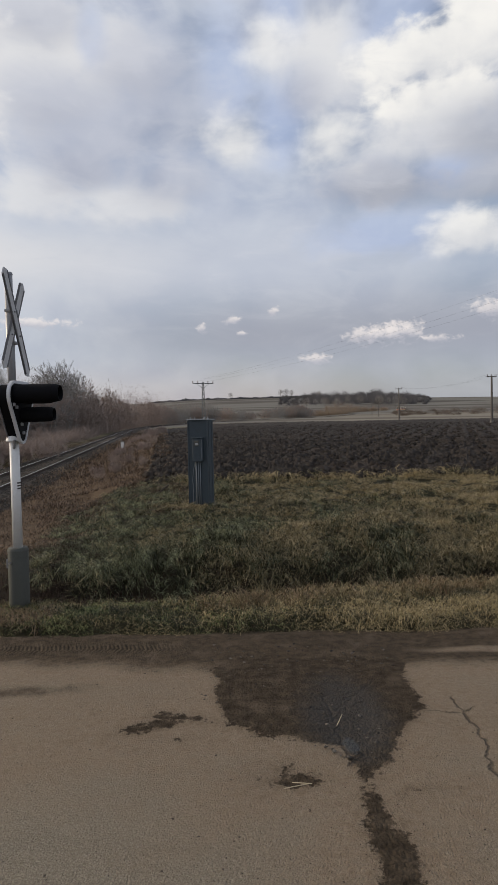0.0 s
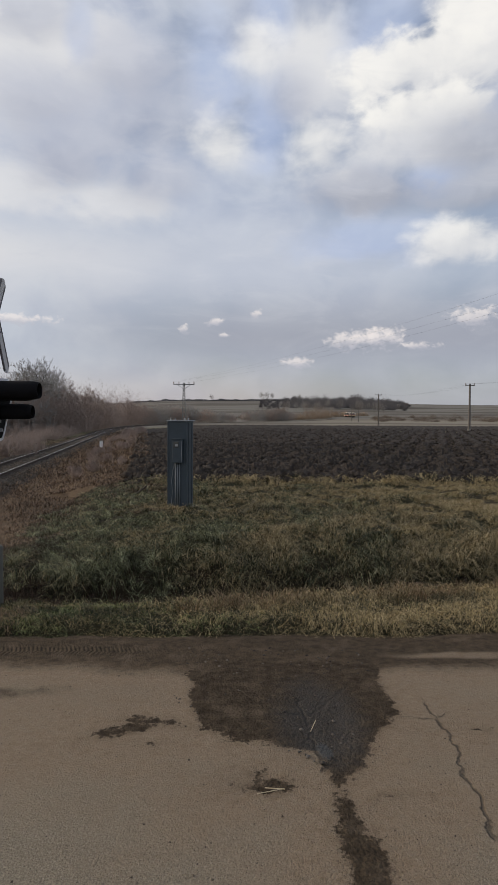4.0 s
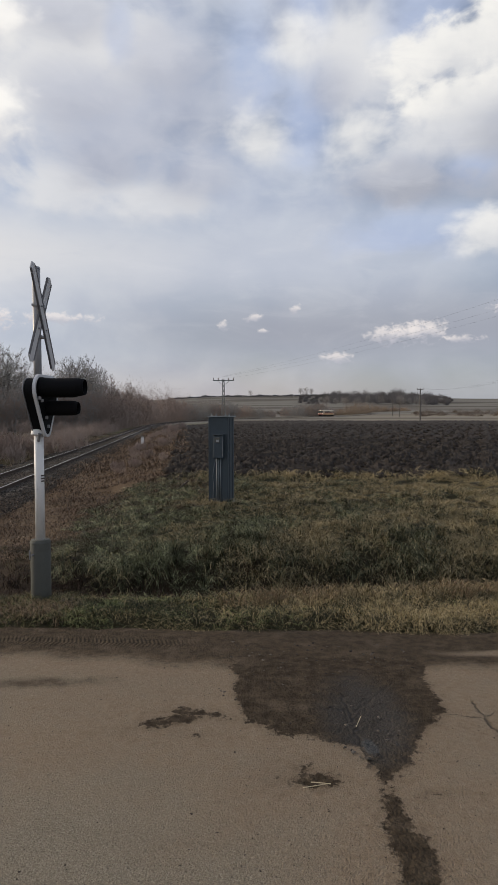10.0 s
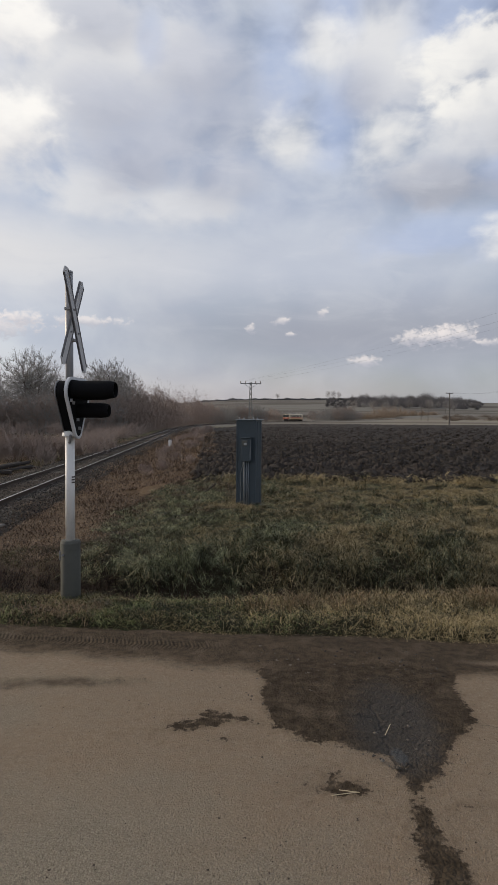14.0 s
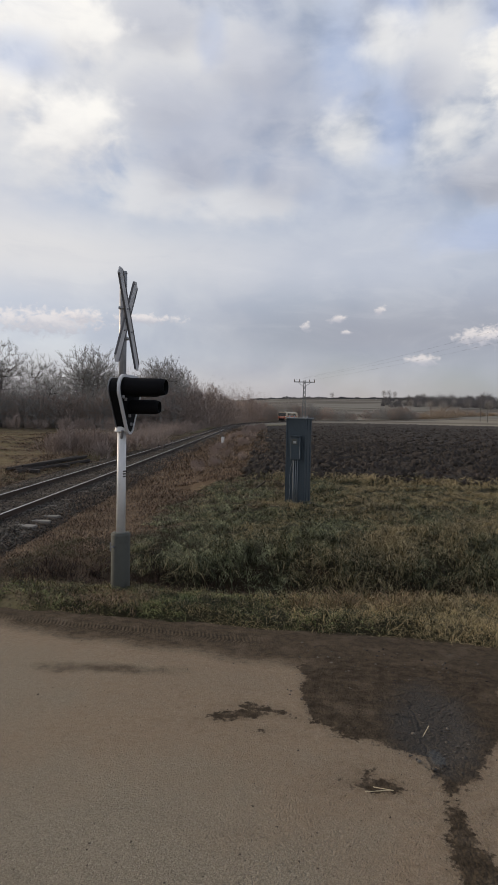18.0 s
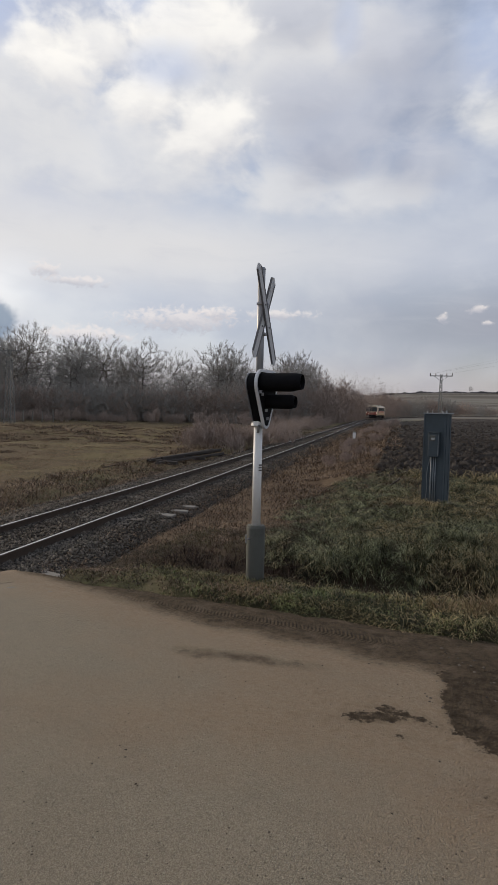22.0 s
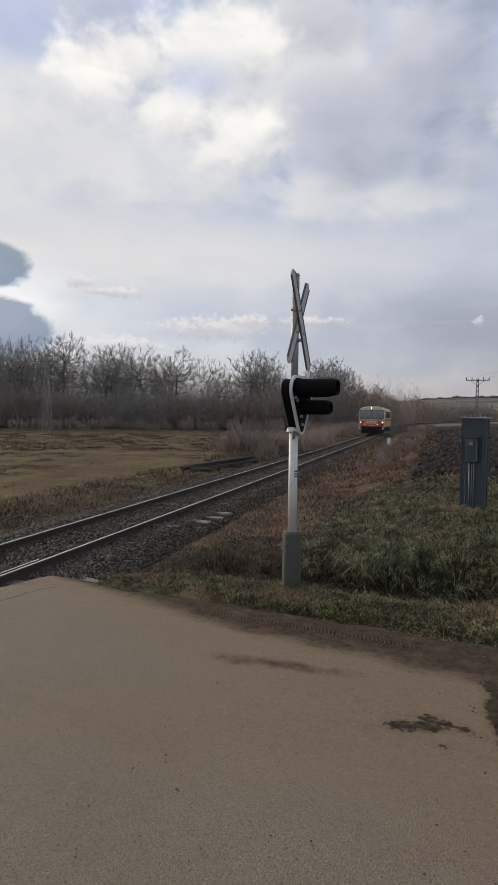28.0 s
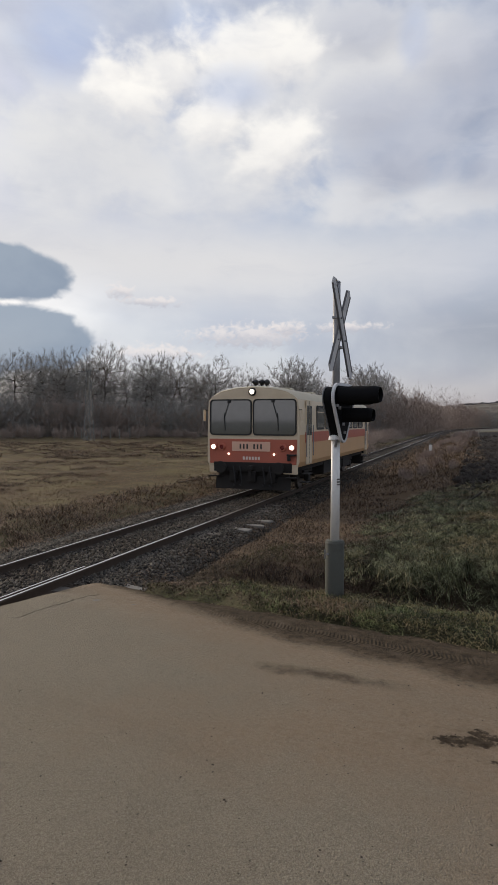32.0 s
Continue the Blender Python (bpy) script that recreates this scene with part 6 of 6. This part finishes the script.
    # straw tufts on the near lip of the ditch
    cx, cy, cr, g = wedge(2600, 7.4, 14.0, -6, 28, 27)
    ok = (np.abs(cy - lip(cx) + 0.10) < 0.32) & (cx > -0.8) & (wave(cx, cy, 2.2, 1.0) > -0.35)
    cx, cy = cx[ok], cy[ok]
    tussocks("lip_grass", cx, cy, 0.24 * g.uniform(0.6, 1.2, len(cx)), 0.0075, 14, 0.07, 0.95, MAT["straw_grass"], "pale straw tufts along the ditch lip", 8)
    # reddish dry grass on the shoulder of the line
    x, y, r, g = wedge(190000, 7.0, 120.0, -50, -6, 23)
    lat = lateral(x, y)
    hollow = (y > lip(x) - 0.1) & (y < lip(x) + 3.0) & (x > -5.6)
    ok = ~hollow & (lat > 1.65 + g.uniform(-0.5, 0.5, len(x)) + 0.25 * wave(x, y, 1.5)) & (lat < 8.5) & (y > 7.15 + g.uniform(-0.3, 0.3, len(x))) & ((x < field_left(y) + 0.7) | (y < 20.2)) & ((x < -4.2) | (lat < 5.2) | (y > 13.5))
    x, y, r = x[ok], y[ok], r[ok]
    blades("dry_grass", x, y, (0.10 + 0.20 * ease(r, 11, 45)) * (1.0 + 0.55 * wave(x, y, 1.7)), 0.005 + 0.0005 * r, 1.5, MAT["dry_grass"], "reddish dry grass beside the track", 5)
    # meadow beyond the line, brown and rank next to the ballast
    x, y, r, g = wedge(115000, 11.0, 98.0, -64, -14, 24)
    lat = lateral(x, y)
    rank = g.uniform(-6.2, -3.4, len(x)) + 0.7 * wave(x, y, 0.9)
    ok = (lat < -3.3 + 0.3 * wave(x, y, 1.2)) & (lat < rank) & (wave(x, y, 1.1, 2.0) + 0.6 * wave(x, y, 0.4) > -0.9)
    x2, y2, r2 = x[ok], y[ok], r[ok]
    blades("meadow_grass", x2, y2, 0.085 + 0.045 * wave(x2, y2, 0.9), 0.005 + 0.00045 * r2, 1.8, MAT["meadow_grass"], "short faded meadow grass", 6)
    ok = (lat < -2.9 + g.uniform(-0.5, 0.5, len(x)) + 0.3 * wave(x, y, 1.5)) & (lat >= rank)
    x2, y2, r2 = x[ok], y[ok], r[ok]
    blades("rank_grass", x2, y2, 0.15 + 0.08 * wave(x2, y2, 1.3), 0.005 + 0.0005 * r2, 1.5, MAT["dry_grass"], "rank brown grass beside the ballast", 16)
    # tall withered tufts: along the line, and in drifts over the meadow and its old ruts
    cx, cy, cr, g = wedge(9000, 13.0, 96.0, -62, -16, 34)
    lat = lateral(cx, cy)
    drift = 0.6 * wave(cx, cy, 0.32, 1.0) + 0.5 * wave(cx, cy, 0.9, 3.0) + 0.35 * ease(cr, 44, 54) * ease(cr, 82, 72)
    ok = (lat < -3.4) & ((drift > 0.22) | ((lat > -6.0 + 0.8 * wave(cx, cy, 0.5)) & (g.random(len(cx)) < 0.55)))
    cx, cy, cr, lat = cx[ok], cy[ok], cr[ok], lat[ok]
    size = g.uniform(0.5, 1.25, len(cx)) * np.where(lat > -6.0, 1.25, 0.85)
    tussocks("meadow_tufts", cx, cy, 0.20 * size, 0.007 + 0.00042 * cr, 18, 0.16 * size + 0.002 * cr, 1.75, MAT["dry_grass"], "withered brown tufts drifting over the meadow", 35)
    cx, cy, cr, g = wedge(5200, 46.0, 80.0, -60, -24, 36)
    ok = (lateral(cx, cy) < -8) & (0.8 * wave(cx * 0.35, cy, 0.85, 1.0) + 0.6 * wave(cx, cy, 0.7, 4.0) > 0.16)
    cx, cy, cr = cx[ok], cy[ok], cr[ok]
    size = g.uniform(0.6, 1.4, len(cx))
    tussocks("rut_tufts", cx, cy, 0.24 * size, 0.035, 13, 0.34 * size, 1.6, MAT["dry_grass"], "rank dark tufts on the ridges of old ruts", 37)
    # field margin
    cx, cy, cr, g = wedge(1800, 18.6, 24.0, -14, 34, 25)
    ok = (np.abs(cy - 19.5 - 0.02 * np.abs(cx)) < 0.6) & (cx > field_left(cy))
    cx, cy = cx[ok], cy[ok]
    tussocks("field_margin_grass", cx, cy, 0.30 * g.uniform(0.5, 1.2, len(cx)), 0.012, 16, 0.14, 1.2, MAT["verge_grass"], "straw-coloured grass along the field edge", 7)


grow_grass()

# ---- poles, masts and small things ----


def lattice_mast(az, r, height, arm, label, width=0.7, group=""):
    x, y = polar(az, r)
    z = float(land(x, y))
    mast = thing("lattice_mast", pose(x, y, z, 0, 0, 12), label, "power mast", group)
    corners = [(-1, -1), (1, -1), (1, 1), (-1, 1)]
    top = 0.35

    def at(k, u):
        w = width / 2 * (1 - u * (1 - top))
        return Vector((corners[k % 4][0] * w, corners[k % 4][1] * w, u * height - 0.1))

    for k in range(4):
        part("leg", rod(at(k, 0), at(k, 1), 0.045, 5), MAT["lattice"], mast)
        bm = bmesh.new()
        bays = 10
        for i in range(bays):
            bm_rod(bm, at(k, i / bays), at(k + 1, (i + 1) / bays), 0.022, 4)
            bm_rod(bm, at(k + 1, i / bays), at(k, (i + 1) / bays), 0.022, 4)
        part("bracing", bm, MAT["lattice"], mast)
    cross = part("crossarm", box(arm, 0.14, 0.12, pose(0, 0, height - 0.35), 0.02), MAT["lattice"], mast)
    for u in (-0.48, -0.24, 0.24, 0.48):
        part("insulator", tube(0.07, 0.05, 0.32, pose(u * arm, 0, height - 0.12), 8), MAT["insulator"], cross)
    part("stay_bar", rod((-arm * 0.3, 0, height - 0.4), (0, 0, height - 1.1), 0.03, 5), MAT["lattice"], mast)
    part("stay_bar", rod((arm * 0.3, 0, height - 0.4), (0, 0, height - 1.1), 0.03, 5), MAT["lattice"], mast)
    return Vector((x, y, z + height))


def wood_pole(az, r, height, label, arm=1.7, group="poles of the overhead line"):
    x, y = polar(az, r)
    z = float(land(x, y))
    pole = thing("power_pole", pose(x, y, z, 0, 0, 20), label, "power pole", group)
    part("shaft", tube(0.19, 0.12, height, pose(0, 0, height / 2 - 0.1), 12), MAT["pole_wood"], pole)
    c = part("crossarm", box(arm, 0.11, 0.13, pose(0, 0, height - 0.25), 0.02), MAT["pole_wood"], pole)
    for u in (-0.46, 0.0, 0.46):
        part("insulator", tube(0.06, 0.045, 0.26, pose(u * arm, 0, height - 0.05), 8), MAT["insulator"], c)
    part("foot_collar", tube(0.26, 0.24, 0.5, pose(0, 0, 0.15), 12), MAT["concrete"], pole)
    return Vector((x, y, z + height))


def span(a, b, sag, off, parent=None):
    v, f = [], []
    side = (b - a).cross(Vector((0, 0, 1))).normalized()
    for i in range(25):
        u = i / 24
        p = a.lerp(b, u) + Vector((off[0], off[1], -sag * 4 * u * (1 - u)))
        v += [p + side * 0.006, p + Vector((0, 0, 0.008)), p - side * 0.006]
        if i:
            f += [(3 * i - 3 + k, 3 * i - 3 + (k + 1) % 3, 3 * i + (k + 1) % 3, 3 * i + k) for k in range(3)]
    ob = mesh_object("overhead_wire", v, f, MAT["wire"])
    return tagged(ob, "thin overhead power wire", "wire", "overhead wires")


def build_poles():
    a = lattice_mast(-6.1, 92.0, 7.2, 3.1, "slim lattice power mast with a wide crossarm", 0.6)
    lattice_mast(-44.4, 85.0, 9.6, 3.4, "grey lattice mast before the wood", 1.0)
    b = wood_pole(11.7, 150.0, 7.6, "dark power pole with a crossarm at the field edge")
    c = wood_pole(19.5, 98.0, 7.1, "dark power pole with a crossarm at the field edge")
    d = wood_pole(9.9, 330.0, 8.0, "distant pale power pole")
    e = wood_pole(9.3, 360.0, 9.5, "distant dark power pole beyond scrub")
    far = Vector((*polar(36.0, 70.0), 9.3))
    for off in ((-0.75, 0.2), (0.0, 0.0), (0.75, -0.2)):
        span(c, far, 0.8, off)
        span(b, c, 0.9, off)
        span(d, b, 1.5, off)
    up = Vector((*polar(40.0, 60.0), 17.0))
    for off in ((-1.2, 0.0), (1.2, 0.0)):
        span(a, up, 1.2, off)
    span(a + Vector((0, 0, 0.3)), up + Vector((0, 0, 1.9)), 1.2, (0.0, 0.0))


def build_small():
    # distance stone by the line
    x, y, z, h = track(57.0, 3.2)
    st = thing("distance_stone", pose(x, y, float(land(x, y)), 0, 0, h), "small whitewashed distance stone beside the track", "marker stone")
    part("shaft", box(0.28, 0.22, 0.75, pose(0, 0, 0.30), 0.04), MAT["white_paint"], st)
    part("cap", box(0.30, 0.24, 0.10, pose(0, 0, 0.68), 0.04), MAT["concrete"], st)
    # old sleepers and rail beside the meadow
    rng = random.Random(4)
    for q in (28.4, 32.0, 35.6):
        x, y, z, h = track(q, -4.05 + 0.08 * (q - 32.0))
        tagged(part("old_sleeper", box(1.5, 0.26, 0.17, None, 0.02), MAT["timber"]), "dark discarded timber sleeper in the grass", "sleeper", "old sleepers under the rails").matrix_basis = pose(x, y, float(land(x, y)) + 0.03, 0, 0, h + rng.uniform(-6, 6))
    for q, o, lift, ln in ((31.6, -3.80, 0.0, 8.6), (32.2, -4.10, 0.0, 9.2), (31.8, -4.40, 0.0, 8.8), (32.4, -4.00, 0.13, 8.2)):
        x, y, z, h = track(q, o)
        tagged(part("old_rail", box(0.10, ln, 0.13, None, 0.025), MAT["timber"]), "long rusty discarded rail stacked beside the line", "rail", "stack of old rails").matrix_basis = pose(x, y, float(land(x, y)) + 0.15 + lift, rng.uniform(-0.4, 0.4), 0, h - 5.0 + rng.uniform(-1.6, 1.6))
    x, y, z, h = track(27.0, -5.6)
    tagged(part("old_rail", box(5.0, 0.07, 0.14, None, 0.01), MAT["rail_side"]), "rusty length of old rail lying in the grass", "rail").matrix_basis = pose(x, y, float(land(x, y)) - 0.03, 0, 0.5, h + 91)
    # broken board leaning in the grass by the field corner
    x, y = -2.9, 16.9
    tagged(part("broken_board", box(0.36, 0.13, 0.035, None, 0.008), MAT["timber"]), "weathered broken board leaning in the dry grass", "board").matrix_basis = pose(x, y, float(land(x, y)) + 0.14, 0, -38, 10)
    # worn concrete pieces in the ballast by the road
    for s, o, w, d in ((14.9, 1.5, 0.5, 0.26), (14.2, 1.5, 0.5, 0.26), (13.5, 1.45, 0.45, 0.25), (7.0, 2.05, 1.1, 0.42), (8.2, 1.6, 0.5, 0.25)):
        x, y, z, h = track(s, o)
        tagged(part("concrete_slab", box(w, d, 0.06, None, 0.022), MAT["concrete"]), "pale broken concrete piece in the ballast", "concrete", "concrete pieces by the track").matrix_basis = pose(x, y, (float(bed_top(o)) + 0.015 if s > 8 else -0.075), rng.uniform(-3, 3), rng.uniform(-3, 3), h + rng.uniform(-15, 15))
    # pebbles and crumbs on the road
    x, y, r, g = wedge(1100, 2.8, 7.0, -55, 25, 31)
    ok = (y < 6.6) & (x > -5.6)
    x, y = x[ok], y[ok]
    stones("road_grit", np.stack([x, y, 0 * x - 0.005], -1), g.uniform(0.002, 0.006, len(x)) * np.where(g.random(len(x)) < 0.06, 1.8, 1.0), MAT["bed"], "small dark crumbs and pebbles on the asphalt", "grit", 0.6)
    x = g.uniform(-0.6, 1.2, 260)
    y = g.uniform(4.3, 6.5, 260)
    stones("mud_pebbles", np.stack([x, y, 0 * x - 0.02], -1), g.uniform(0.006, 0.018, 260), MAT["stone"], "small pale stones in the damp mud", "pebbles", 0.6)
    # hedge along the far ridge
    g = np.random.default_rng(41)
    k = 1500
    az = g.uniform(-11, 3, k)
    x, y = 852 * np.sin(np.radians(az)), 852 * np.cos(np.radians(az))
    stones("far_hedge", np.stack([x, y, land(x, y) + g.uniform(0, 1, k) * (1.6 + 1.6 * wave(az, 0 * az, 3.0))], -1), g.uniform(0.5, 1.1, k), MAT["far_wood"], "thin dark hedge along the far ridge", "hedge", 0.9)
    # straws lying in the pothole
    for k, (sx, sy, ln, turn) in enumerate(((0.19, 3.93, 0.17, 12), (0.22, 3.96, 0.13, -14), (0.55, 4.78, 0.16, 70))):
        tagged(part("straw", rod((-ln / 2, 0, 0), (ln / 2, 0, 0.012), 0.003, 5), MAT["straw"]), "pale dry straw lying on the road", "straw", "straws on the road").matrix_basis = pose(sx, sy, 0.002, 0, 0, turn)
    # low field fence before the wood
    for i in range(9):
        az = -47.5 + i * 0.85 + rng.uniform(-0.2, 0.2)
        x, y = polar(az, 93.0)
        p = tagged(part("fence_post", box(0.11, 0.11, 1.7, pose(0, 0, 0.75), 0.01), MAT["concrete"]), "slim pale concrete fence post before the wood", "fence post", "fence posts before the wood")
        p.matrix_basis = pose(x, y, float(land(x, y)), rng.uniform(-4, 4), rng.uniform(-4, 4), 0)


build_poles()
build_small()


def motions():
    """The railcar comes round the bend towards the crossing, slowing a little."""
    def left(t):
        return 18.4 + 14.2 * (32.0 - t) + 0.045 * (32.0 - t) ** 2

    rows = []
    for i in range(129):
        t = i * 0.25
        s = left(t)
        x0, y0, z0, _ = track(s + 2.85)
        x1, y1, z1, _ = track(s + 10.85)
        head = math.degrees(math.atan2(-(x1 - x0), y1 - y0))
        rows.append((t, pose((x0 + x1) / 2, (y0 + y1) / 2, (z0 + z1) / 2 + 0.018, 0, 0, head)))
    walk(RAILCAR, rows)
    # wheels roll without slipping
    for axle, y in AXLES:
        walk(axle, [(i * 0.032, pose(0, y, 0.42, math.degrees((left(0.0) - left(i * 0.032)) / 0.42) % 360.0)) for i in range(1001)])


motions()
